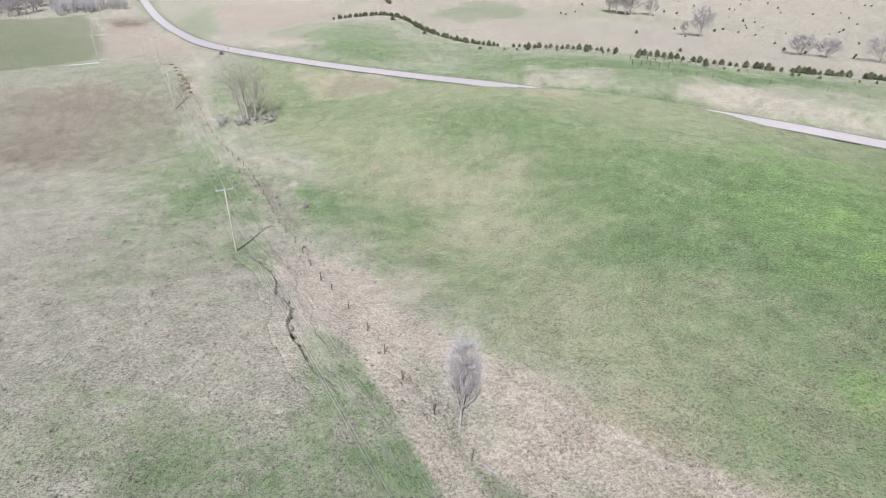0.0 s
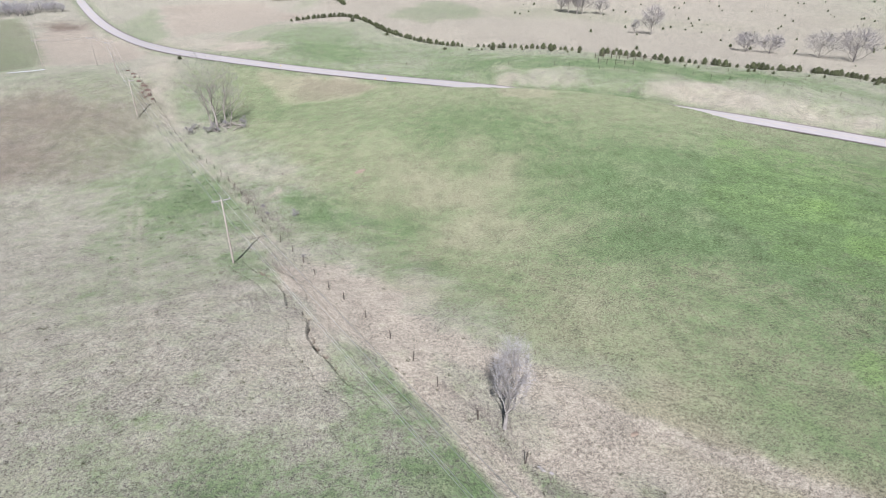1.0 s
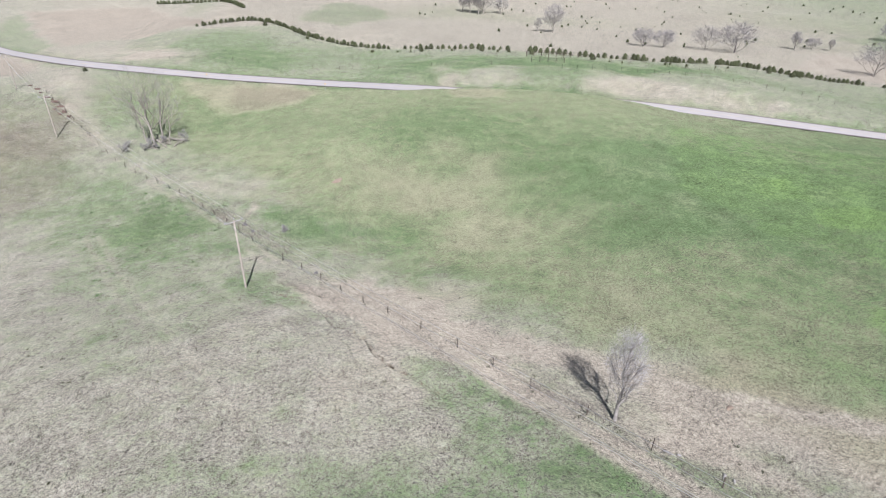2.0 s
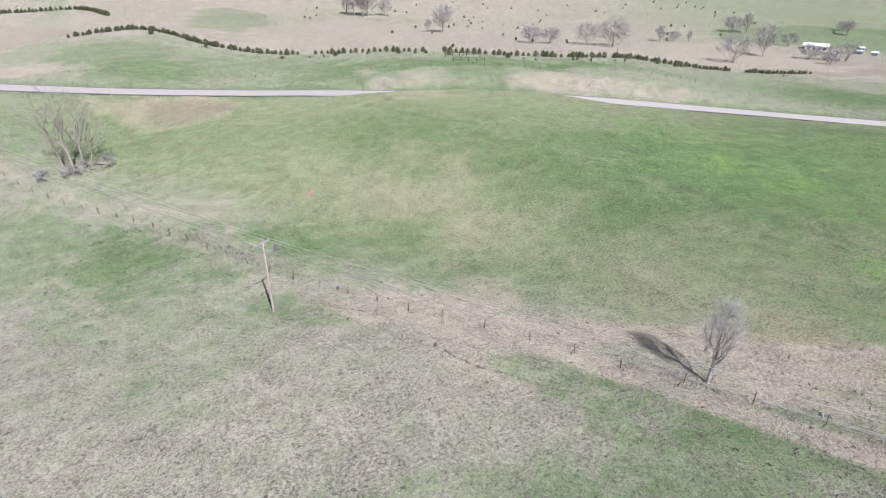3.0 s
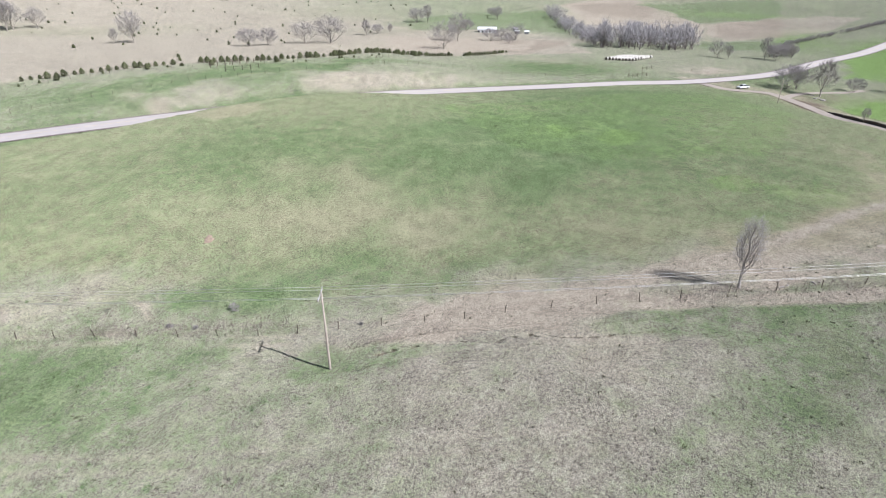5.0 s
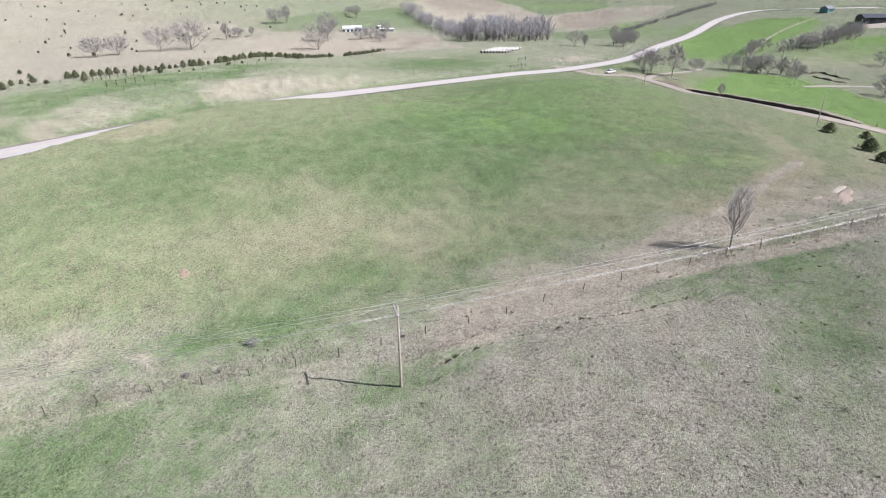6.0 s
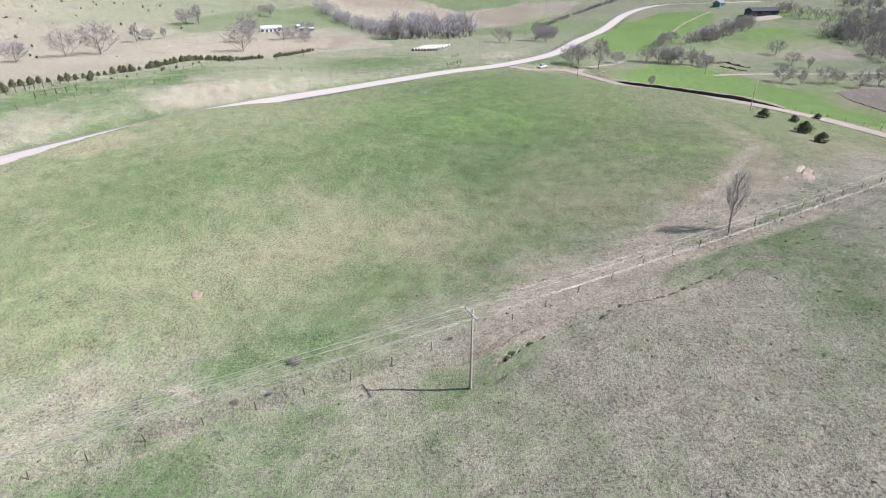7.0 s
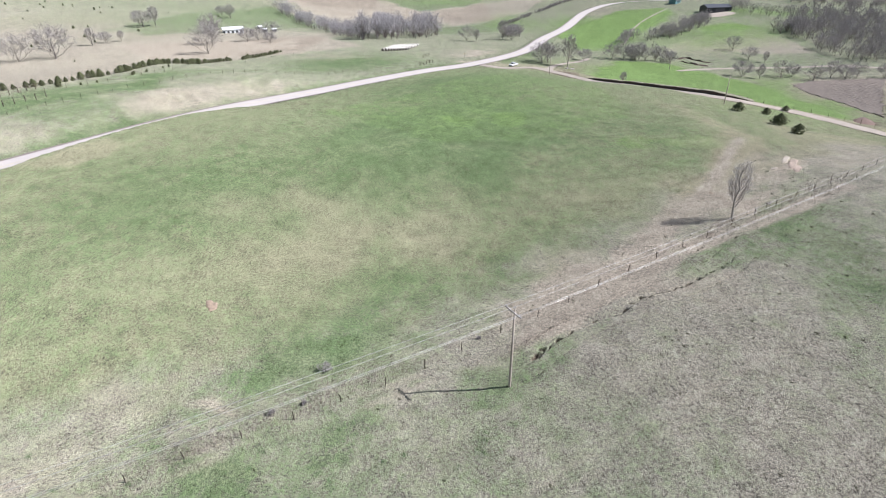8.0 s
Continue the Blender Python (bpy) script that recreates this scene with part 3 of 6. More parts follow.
    dead = soft(np.where(dside > 0, 15.0, 9.0), np.where(dside > 0, 11.0, 6.0), dd + 1.5 * wave(x, y, 7, 72)) * soft(2.0, 3.0, dd) * np.where(dside > 0, 1.0, 0.5)
    straw, lush, green = straw + 0.5 * dead, lush * (1 - dead), green * (1 - 0.5 * dead)
    mottled = 0.5 * wave(x, y, 9, 18) + 0.35 * wave(x, y, 3.3, 19)
    green = green + 0.16 * mottled
    straw = straw - 0.10 * wave(x, y, 14, 20)
    return np.clip(np.stack([green, straw, soil, lush], -1), 0, 1.3)


# ---- materials ----
def material(name):
    m = bpy.data.materials.new(name)
    m.use_nodes = True
    t = m.node_tree
    return m, t.nodes, t.links, t.nodes["Principled BSDF"]


def noise_node(n, l, scale, detail=4, rough=0.6, vector=None):
    t = n.new("ShaderNodeTexNoise")
    t.inputs["Scale"].default_value, t.inputs["Detail"].default_value, t.inputs["Roughness"].default_value = scale, detail, rough
    if vector is not None:
        l.new(vector, t.inputs["Vector"])
    return t.outputs["Fac"]


def mixed(n, l, fac, a, b, mode="MIX"):
    m = n.new("ShaderNodeMix")
    m.data_type, m.blend_type = "RGBA", mode
    for value, socket in ((fac, m.inputs[0]), (a, m.inputs[6]), (b, m.inputs[7])):
        if isinstance(value, bpy.types.NodeSocket):
            l.new(value, socket)
        elif isinstance(value, (int, float)):
            socket.default_value = value
        else:
            socket.default_value = (*value, 1)
    return m.outputs[2]


def ranged(n, l, value, a, b, c=0.0, d=1.0):
    m = n.new("ShaderNodeMapRange")
    l.new(value, m.inputs[0])
    for i, v in enumerate((a, b, c, d)):
        m.inputs[i + 1].default_value = v
    return m.outputs[0]


def maths(n, l, op, a, b):
    m = n.new("ShaderNodeMath")
    m.operation = op
    for i, v in enumerate((a, b)):
        if isinstance(v, bpy.types.NodeSocket):
            l.new(v, m.inputs[i])
        else:
            m.inputs[i].default_value = v
    return m.outputs[0]


def bumped(n, l, bsdf, height, strength, distance):
    b = n.new("ShaderNodeBump")
    b.inputs["Strength"].default_value, b.inputs["Distance"].default_value = strength, distance
    l.new(height, b.inputs["Height"])
    l.new(b.outputs[0], bsdf.inputs["Normal"])


def plain(name, colour, rough=0.8, metal=0.0, vary=0.25, scale=3.0, bump=0.0, random_tone=0.0):
    m, n, l, p = material(name)
    pos = n.new("ShaderNodeTexCoord").outputs["Object"]
    a = noise_node(n, l, scale, 5, 0.65, pos)
    b = noise_node(n, l, scale * 7, 3, 0.6, pos)
    dark = tuple(c * (1 - vary) for c in colour)
    light = tuple(min(1, c * (1 + vary)) for c in colour)
    col = mixed(n, l, ranged(n, l, a, 0.3, 0.7), dark, light)
    col = mixed(n, l, ranged(n, l, b, 0.35, 0.7, 0, 0.5), col, tuple(c * (1 - 1.3 * vary) for c in colour))
    if random_tone:
        r = n.new("ShaderNodeObjectInfo").outputs["Random"]
        h = n.new("ShaderNodeHueSaturation")
        l.new(ranged(n, l, r, 0, 1, 1 - random_tone, 1 + random_tone), h.inputs["Value"])
        l.new(col, h.inputs["Color"])
        col = h.outputs[0]
    l.new(col, p.inputs["Base Color"])
    p.inputs["Roughness"].default_value, p.inputs["Metallic"].default_value = rough, metal
    if bump:
        bumped(n, l, p, b, 0.6, bump)
    return m


PASTURE, MEADOW, GRASS, STRAW, SOIL, LUSH = (0.335, 0.304, 0.244), (0.290, 0.278, 0.178), (0.145, 0.202, 0.090), (0.365, 0.318, 0.250), (0.165, 0.130, 0.100), (0.175, 0.260, 0.085)


def ground_material(name, blades):
    m, n, l, p = material(name)
    pos = n.new("ShaderNodeTexCoord").outputs["Object"]
    at = n.new("ShaderNodeAttribute")
    at.attribute_name = "cover"
    parts = n.new("ShaderNodeSeparateColor")
    l.new(at.outputs["Color"], parts.inputs[0])
    tone = n.new("ShaderNodeAttribute")
    tone.attribute_name = "meadow"
    broad = noise_node(n, l, 0.03, 5, 0.65, pos)
    patch = noise_node(n, l, 0.16, 6, 0.72, pos)
    clump = noise_node(n, l, 0.8, 5, 0.75, pos)
    tuft = noise_node(n, l, 3.4, 4, 0.75, pos)
    blade = noise_node(n, l, 11.0, 3, 0.75, pos)
    speck = noise_node(n, l, 27.0, 2, 0.8, pos)
    swale = noise_node(n, l, 0.34, 5, 0.7, pos)
    cells = n.new("ShaderNodeTexVoronoi")
    cells.inputs["Scale"].default_value = 3.0
    l.new(pos, cells.inputs["Vector"])
    tussock = cells.outputs["Distance"]

    def level(value, pairs, low, high):
        for noise_value, gain in pairs:
            k = maths(n, l, "MULTIPLY_ADD", noise_value, gain)
            k.node.inputs[2].default_value = -0.5 * gain
            value = maths(n, l, "ADD", value, k)
        return ranged(n, l, value, low, high)

    one = n.new("ShaderNodeValue").outputs[0]
    one.default_value = 1.0
    green = level(parts.outputs[0], ((broad, 0.5), (patch, 1.5), (clump, 2.4), (tuft, 2.6), (blade, 1.6)), 0.0, 1.2)
    green = maths(n, l, "MULTIPLY", green, ranged(n, l, parts.outputs[0], 0.02, 0.40, 0.12, 1.0))
    straw = level(parts.outputs[1], ((broad, 0.4), (patch, 0.8), (clump, 0.5), (tuft, 0.5)), 0.06, 0.9)
    soil = level(parts.outputs[2], ((clump, 0.8), (tuft, 0.6)), 0.2, 1.0)
    lush = level(at.outputs["Alpha"], ((patch, 0.9), (clump, 0.7)), 0.1, 1.0)
    base = mixed(n, l, tone.outputs["Fac"], PASTURE, MEADOW)
    col = mixed(n, l, green, base, GRASS)
    col = mixed(n, l, ranged(n, l, green, 0.6, 1.0, 0.0, 0.5), col, (0.096, 0.138, 0.062))
    col = mixed(n, l, straw, col, mixed(n, l, tone.outputs["Fac"], STRAW, (0.285, 0.264, 0.175)))
    col = mixed(n, l, lush, col, LUSH)
    col = mixed(n, l, soil, col, SOIL)
    # Dark specks: weed colour, also painted in to stand for tuft shadows.
    weeds = noise_node(n, l, 1.9, 4, 0.7, pos)
    col = mixed(n, l, maths(n, l, "MULTIPLY", ranged(n, l, weeds, 0.57, 0.70, 0.0, 0.55), ranged(n, l, parts.outputs[1], 0.2, 0.6, 1.0, 0.1)), col, (0.118, 0.130, 0.072))
    if blades:
        r = n.new("ShaderNodeNewGeometry").outputs["Random Per Island"]
        col = mixed(n, l, ranged(n, l, r, 0, 1, 0.0, 0.5), col, (0.38, 0.345, 0.27))
    else:
        # Grain put into the colour also mimics shade between blades and tufts.
        tone_of = level(one, ((broad, 0.3), (patch, 0.6), (swale, 1.0), (clump, 0.7), (tuft, 3.4), (blade, 5.6), (speck, 3.4), (tussock, -0.2)), 0.0, 2.0)
        calm = n.new("ShaderNodeMix")
        l.new(ranged(n, l, straw, 0.0, 0.8, 0.0, 0.22), calm.inputs[0])
        l.new(tone_of, calm.inputs[2])
        calm.inputs[3].default_value = 0.5
        tone_of = calm.outputs[0]
        grey = n.new("ShaderNodeCombineColor")
        for k in range(3):
            l.new(maths(n, l, "MULTIPLY", tone_of, 2.0), grey.inputs[k])
        col = mixed(n, l, 1.0, col, grey.outputs[0], "MULTIPLY")
        bumped(n, l, p, maths(n, l, "ADD", maths(n, l, "MULTIPLY", tuft, 1.6), blade), 0.9, 0.10)
    l.new(col, p.inputs["Base Color"])
    p.inputs["Roughness"].default_value = 0.95
    p.inputs["Specular IOR Level"].default_value = 0.12
    p.inputs["Diffuse Roughness"].default_value = 0.55
    return m


ground_mat = ground_material("pasture_grass", False)
tuft_mat = ground_material("grass_blades", True)
road_mat = plain("pale_road", (0.50, 0.455, 0.425), 0.9, vary=0.10, scale=0.35, bump=0.01)
shoulder_mat = plain("dark_road_edge", (0.23, 0.19, 0.17), 0.95, vary=0.2, scale=1.5, bump=0.02)
stripe_mat = plain("faded_yellow_paint", (0.62, 0.52, 0.30), 0.8, vary=0.15)
dirt_mat = plain("pale_dirt", (0.37, 0.318, 0.265), 0.95, vary=0.16, scale=0.4, bump=0.02)
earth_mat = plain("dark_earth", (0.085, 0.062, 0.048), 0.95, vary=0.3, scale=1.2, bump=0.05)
pole_mat = plain("weathered_pole_wood", (0.43, 0.37, 0.31), 0.85, vary=0.18, scale=2.0, bump=0.01)
arm_mat = plain("grey_arm_wood", (0.42, 0.39, 0.36), 0.8, vary=0.2, scale=4)
wire_mat = plain("aluminium_wire", (0.70, 0.69, 0.67), 0.5, 0.95, vary=0.05)
porcelain_mat = plain("grey_porcelain", (0.55, 0.55, 0.56), 0.25, vary=0.05)
post_mat = plain("old_fence_wood", (0.115, 0.090, 0.070), 0.9, vary=0.3, scale=6, random_tone=0.4)
rust_mat = plain("rusty_wire", (0.20, 0.15, 0.12), 0.6, 0.6, vary=0.2)
bark_mat = plain("grey_bark", (0.21, 0.185, 0.17), 0.95, vary=0.35, scale=3, bump=0.03)
twig_mat = plain("grey_twigs", (0.34, 0.315, 0.30), 0.95, vary=0.12, scale=1.0)
pale_twig_mat = plain("pale_grey_twigs", (0.43, 0.41, 0.415), 0.95, vary=0.12, scale=0.3)
dead_mat = plain("bleached_dead_wood", (0.37, 0.33, 0.28), 0.9, vary=0.25, scale=2.0)
wood_twig_mat = plain("dark_grey_twigs", (0.32, 0.295, 0.29), 0.95, vary=0.15, scale=0.3)
cedar_mat = plain("cedar_foliage", (0.120, 0.132, 0.062), 0.9, vary=0.25, scale=1.5, random_tone=0.25)
white_metal = plain("white_sheet_metal", (0.80, 0.81, 0.82), 0.45, vary=0.04)
black_metal = plain("black_sheet_metal", (0.020, 0.022, 0.028), 0.5, vary=0.2)
teal_mat = plain("teal_siding", (0.11, 0.22, 0.24), 0.7, vary=0.1)
slate_metal = plain("dark_slate_roofing", (0.060, 0.066, 0.080), 0.5, vary=0.15)
roof_mat = plain("grey_roof", (0.20, 0.21, 0.22), 0.7, vary=0.15)
glass_mat = plain("dark_window_glass", (0.03, 0.035, 0.04), 0.08, vary=0.05)
weed_mat = plain("dry_weed_stems", (0.30, 0.255, 0.215), 0.95, vary=0.3, scale=2.0)
tyre_mat = plain("black_rubber", (0.02, 0.02, 0.02), 0.9, vary=0.1)
paint_mat = plain("white_car_paint", (0.80, 0.80, 0.80), 0.25, vary=0.02)
bale_mat = plain("pale_hay_wrap", (0.52, 0.49, 0.44), 0.85, vary=0.15, scale=4, random_tone=0.15)
bale_end_mat = plain("dark_hay_end", (0.09, 0.075, 0.055), 0.95, vary=0.3, scale=6)
for leafy in (cedar_mat, tuft_mat):
    t = leafy.node_tree
    glow = t.nodes.new("ShaderNodeBsdfTranslucent")
    blend = t.nodes.new("ShaderNodeMixShader")
    blend.inputs[0].default_value = 0.2
    bs = t.nodes["Principled BSDF"]
    t.links.new(bs.inputs["Base Color"].links[0].from_socket, glow.inputs[0])
    t.links.new(bs.outputs[0], blend.inputs[1])
    t.links.new(glow.outputs[0], blend.inputs[2])
    t.links.new(blend.outputs[0], t.nodes["Material Output"].inputs[0])
sign_mat = plain("yellow_sign_face", (0.80, 0.50, 0.04), 0.5, vary=0.05)
stone_mat = plain("pale_stone", (0.42, 0.385, 0.35), 0.9, vary=0.2, scale=4)


# ---- mesh helpers ----
def mesh_of(name, verts, faces, mat, smooth=False):
    me = bpy.data.meshes.new(name)
    me.from_pydata([tuple(v) for v in verts], [], faces)
    me.materials.append(mat)
    if smooth:
        me.polygons.foreach_set("use_smooth", [True] * len(me.polygons))
    me.update()
    return me


def tri_mesh(name, verts, mat):
    """A mesh of loose triangles: verts is (n, 3, 3)."""
    v = np.asarray(verts, np.float32).reshape(-1, 3)
    k = len(v)
    me = bpy.data.meshes.new(name)
    me.vertices.add(k)
    me.vertices.foreach_set("co", v.ravel())
    me.loops.add(k)
    me.loops.foreach_set("vertex_index", np.arange(k, dtype=np.int32))
    me.polygons.add(k // 3)
    me.polygons.foreach_set("loop_start", np.arange(0, k, 3, dtype=np.int32))
    me.materials.append(mat)
    me.update(calc_edges=True)
    return me


def part(name, me, parent, label="", at=(0, 0, 0), turn=0.0):
    ob = new(name, me)
    ob.parent = parent
    ob.matrix_basis = pose(*at, 0, 0, turn)
    return tagged(ob, label)


def thing(name, label, category, at=(0, 0, 0), turn=0.0, group="", kind=""):
    ob = new(name)
    ob.empty_display_size = 0.2
    ob.matrix_basis = pose(*at, 0, 0, turn)
    return tagged(ob, label, category, group, kind)


class Shape:
    """Collects simple solids into one mesh."""

    def __init__(self):
        self.v, self.f = [], []

    def box(self, x0, y0, z0, x1, y1, z1, taper=0.0):
        n, t = len(self.v), taper
        self.v += [(x0, y0, z0), (x1, y0, z0), (x1, y1, z0), (x0, y1, z0), (x0 + t, y0 + t, z1), (x1 - t, y0 + t, z1), (x1 - t, y1 - t, z1), (x0 + t, y1 - t, z1)]
        self.f += [tuple(n + i for i in q) for q in ((3, 2, 1, 0), (4, 5, 6, 7), (0, 1, 5, 4), (1, 2, 6, 5), (2, 3, 7, 6), (3, 0, 4, 7))]
        return self

    def tube(self, points, radii, sides=6, cap=True):
        pts = [Vector(p) for p in points]
        rings = []
        for i, p in enumerate(pts):
            d = (pts[min(i + 1, len(pts) - 1)] - pts[max(i - 1, 0)]).normalized()
            a = d.cross(Vector((0, 0, 1)) if abs(d.z) < 0.9 else Vector((1, 0, 0))).normalized()
            b = d.cross(a)
            n = len(self.v)
            for k in range(sides):
                w = 2 * math.pi * k / sides
                self.v.append(tuple(p + (a * math.cos(w) + b * math.sin(w)) * radii[i]))
            rings.append(n)
        for r0, r1 in zip(rings[:-1], rings[1:]):
            for k in range(sides):
                j = (k + 1) % sides
                self.f.append((r0 + k, r0 + j, r1 + j, r1 + k))
        if cap:
            self.f.append(tuple(rings[0] + k for k in range(sides))[::-1])
            self.f.append(tuple(rings[-1] + k for k in range(sides)))
        return self

    def prism(self, outline, y0, y1):
        """An outline in x and z, drawn out along y."""
        n, k = len(self.v), len(outline)
        self.v += [(x, y0, z) for x, z in outline] + [(x, y1, z) for x, z in outline]
        self.f.append(tuple(range(n, n + k)))
        self.f.append(tuple(range(n + 2 * k - 1, n + k - 1, -1)))
        for i in range(k):
            j = (i + 1) % k
            self.f.append((n + j, n + i, n + k + i, n + k + j))
        return self

    def mesh(self, name, mat, smooth=False):
        me = mesh_of(name, self.v, self.f, mat, smooth)
        bm = bmesh.new()
        bm.from_mesh(me)
        bmesh.ops.recalc_face_normals(bm, faces=bm.faces)
        bm.to_mesh(me)
        bm.free()
        return me


# ---- ground: one sheet to the horizon ----
def spaced(low, high, fine, end, grow, most):
    core = np.arange(low, high + 0.01, fine)
    out = [core]
    for start, sign, stop in ((low, -1, end[0]), (high, 1, end[1])):
        v, s, side = start, fine, []
        while sign * (stop - v) > 0:
            near = abs(v - start) < 620
            s = min(s * grow, most) if near else s * 1.12
            v = v + sign * s
            side.append(v)
        out.append(np.array(side))
    return np.sort(np.concatenate(out))


gx = spaced(-52, 30, 0.55, (-4000, 4500), 1.016, 4.0)
gy = spaced(24, 112, 0.55, (-4000, 4500), 1.016, 4.0)
GX, GY = np.meshgrid(gx, gy)
FX, FY = GX.ravel(), GY.ravel()
FZ = land(FX, FY)
me = bpy.data.meshes.new("ground")
nx, ny = len(gx), len(gy)
me.vertices.add(nx * ny)
me.vertices.foreach_set("co", np.stack([FX, FY, FZ], -1).astype(np.float32).ravel())
idx = np.arange(nx * ny).reshape(ny, nx)
quads = np.stack([idx[:-1, :-1], idx[:-1, 1:], idx[1:, 1:], idx[1:, :-1]], -1).reshape(-1, 4)
me.loops.add(quads.size)
me.loops.foreach_set("vertex_index", quads.ravel().astype(np.int32))
me.polygons.add(len(quads))
me.polygons.foreach_set("loop_start", np.arange(0, quads.size, 4, dtype=np.int32))
me.polygons.foreach_set("use_smooth", np.ones(len(quads), dtype=bool))
me.update(calc_edges=True)
me.materials.append(ground_mat)
layer = me.attributes.new("cover", "FLOAT_COLOR", "POINT")
layer.data.foreach_set("color", cover(FX, FY).astype(np.float32).ravel())
layer = me.attributes.new("meadow", "FLOAT", "POINT")
layer.data.foreach_set("value", meadow(FX, FY).astype(np.float32))


def ground_at(x, y):
    """The sheet's height at one place."""
    i = min(max(int(np.searchsorted(gx, x)) - 1, 0), nx - 2)
    j = min(max(int(np.searchsorted(gy, y)) - 1, 0), ny - 2)
    u, v = (x - gx[i]) / (gx[i + 1] - gx[i]), (y - gy[j]) / (gy[j + 1] - gy[j])
    k = j * nx + i
    return float((FZ[k] * (1 - u) + FZ[k + 1] * u) * (1 - v) + (FZ[k + nx] * (1 - u) + FZ[k + nx + 1] * u) * v)


ground = tagged(new("ground", me), "rolling spring pasture, patchy green and dry tan grass", "ground", kind="structure")


def strip(line, offsets, lift, name, mat, step_noise=0.0):
    """A ribbon along a line between two or more side offsets."""
    p = line[:, :2]
    d = np.gradient(p, axis=0)
    d /= np.linalg.norm(d, axis=1)[:, None]
    side = np.stack([-d[:, 1], d[:, 0]], -1)
    v, f = [], []
    k = len(offsets)
    rng = np.random.RandomState(3)
    for i in range(len(p)):
        for j, o in enumerate(offsets):
            e = step_noise * rng.uniform(-1, 1) if j in (0, k - 1) else 0
            q = p[i] + side[i] * (o + e)
            v.append((q[0], q[1], line[i, 2] + lift - 0.02 * abs(o) * (1 if k > 2 else 0)))
    for i in range(len(p) - 1):
        for j in range(k - 1):
            f.append((i * k + j, i * k + j + 1, (i + 1) * k + j + 1, (i + 1) * k + j))
    me = mesh_of(name, v, f, mat, True)
    return me


road = thing("road", "pale two-lane country road winding past the field", "road", kind="structure")
part("road_surface", strip(MAIN_ROAD, (-3.7, -1.9, 0, 1.9, 3.7), 0.10, "road_surface", road_mat), road)
# Plain dark strips, one on each edge of the road.
part("shoulder", strip(MAIN_ROAD, (-4.6, -3.5), 0.0, "shoulder", shoulder_mat, 0.15), road, "dark strip along the road edge")
part("shoulder", strip(MAIN_ROAD, (3.5, 4.9), 0.0, "shoulder", shoulder_mat, 0.15), road, "dark strip along the road edge")
part("centre_line", strip(MAIN_ROAD, (-0.09, 0.09), 0.108, "centre_line", stripe_mat), road, "faded yellow centre line")
dirt_road = thing("dirt_road", "pale bare dirt road curving down from the junction", "road", kind="structure")
part("road_surface", strip(DIRT_ROAD, (-2.2, -1.0, 0, 1.0, 2.2), 0.06, "road_surface", dirt_mat, 0.3), dirt_road)
spur = thing("farm_track", "pale dirt track leading to the trees", "road", kind="structure")
part("track_surface", strip(SPUR_ROAD, (-1.7, 0, 1.7), 0.05, "track_surface", dirt_mat, 0.3), spur)
field_track = thing("field_track", "narrow pale worn track climbing the green slope", "track", kind="structure")
FIELD_TRACK = smooth_line([(x, y, float(land(np.array([x]), np.array([y]), False)[0])) for x, y in ((308, -44), (315, -49), (338, -59), (363, -69), (384, -80), (402, -91), (424, -107), (446, -125))], 3.0)
part("track_surface", strip(FIELD_TRACK, (-0.7, 0, 0.7), 0.12, "track_surface", dirt_mat, 0.25), field_track)
lane = thing("farm_lane", "pale gravel lane beyond the bare trees", "road", kind="structure")
part("lane_surface", strip(FARM_LANE, (-1.9, 0, 1.9), 0.06, "lane_surface", dirt_mat, 0.2), lane)


# small worn spots of bare earth in the grass
def bare_spot(x, y, wide, deep, seed, colour_mat, label, turn=0.0, sides=18):
    rnd = random.Random(seed)
    rings, c, s = 4, math.cos(turn), math.sin(turn)
    edge = [1 + 0.3 * math.sin(2 * k * math.tau / sides + seed) + rnd.uniform(-0.22, 0.22) for k in range(sides)]
    ring = [(wide * r / rings * edge[k] * math.cos(k * math.tau / sides), deep * r / rings * edge[k] * math.sin(k * math.tau / sides)) for r in range(1, rings + 1) for k in range(sides)]
    verts = [(x, y)] + [(x + u * c - v * s, y + u * s + v * c) for u, v in ring]
    lift = [0.12] + [0.12 if r < rings else -0.05 for r in range(1, rings + 1) for k in range(sides)]
    verts = [(px, py, ground_at(px, py) + h + rnd.uniform(-0.012, 0.012)) for (px, py), h in zip(verts, lift)]
    faces = [(0, 1 + k, 1 + (k + 1) % sides) for k in range(sides)]
    faces += [(1 + r * sides + k, 1 + (r + 1) * sides + k, 1 + (r + 1) * sides + (k + 1) % sides, 1 + r * sides + (k + 1) % sides) for r in range(rings - 1) for k in range(sides)]
    spot = thing("bare_patch", label, "bare soil", kind="structure")
    part("earth_surface", mesh_of("earth_surface", verts, faces, colour_mat, True), spot)


red_earth_mat = plain("reddish_bare_earth", (0.33, 0.25, 0.185), 0.95, vary=0.4, scale=2.5, bump=0.06)
for i, (x, y, wide, deep) in enumerate(((-14.2, 108.1, 1.2, 0.8), (11.9, 31.7, 0.34, 0.26))):
    bare_spot(x, y, wide, deep, 31 + i, red_earth_mat, "small worn patch of reddish bare earth in the grass")


clay_mat = plain("pale_pink_clay", (0.38, 0.30, 0.24), 0.95, vary=0.4, scale=1.6, bump=0.06)
pale_clay_mat = plain("pale_dry_clay", (0.42, 0.365, 0.295), 0.95, vary=0.35, scale=1.8, bump=0.06)
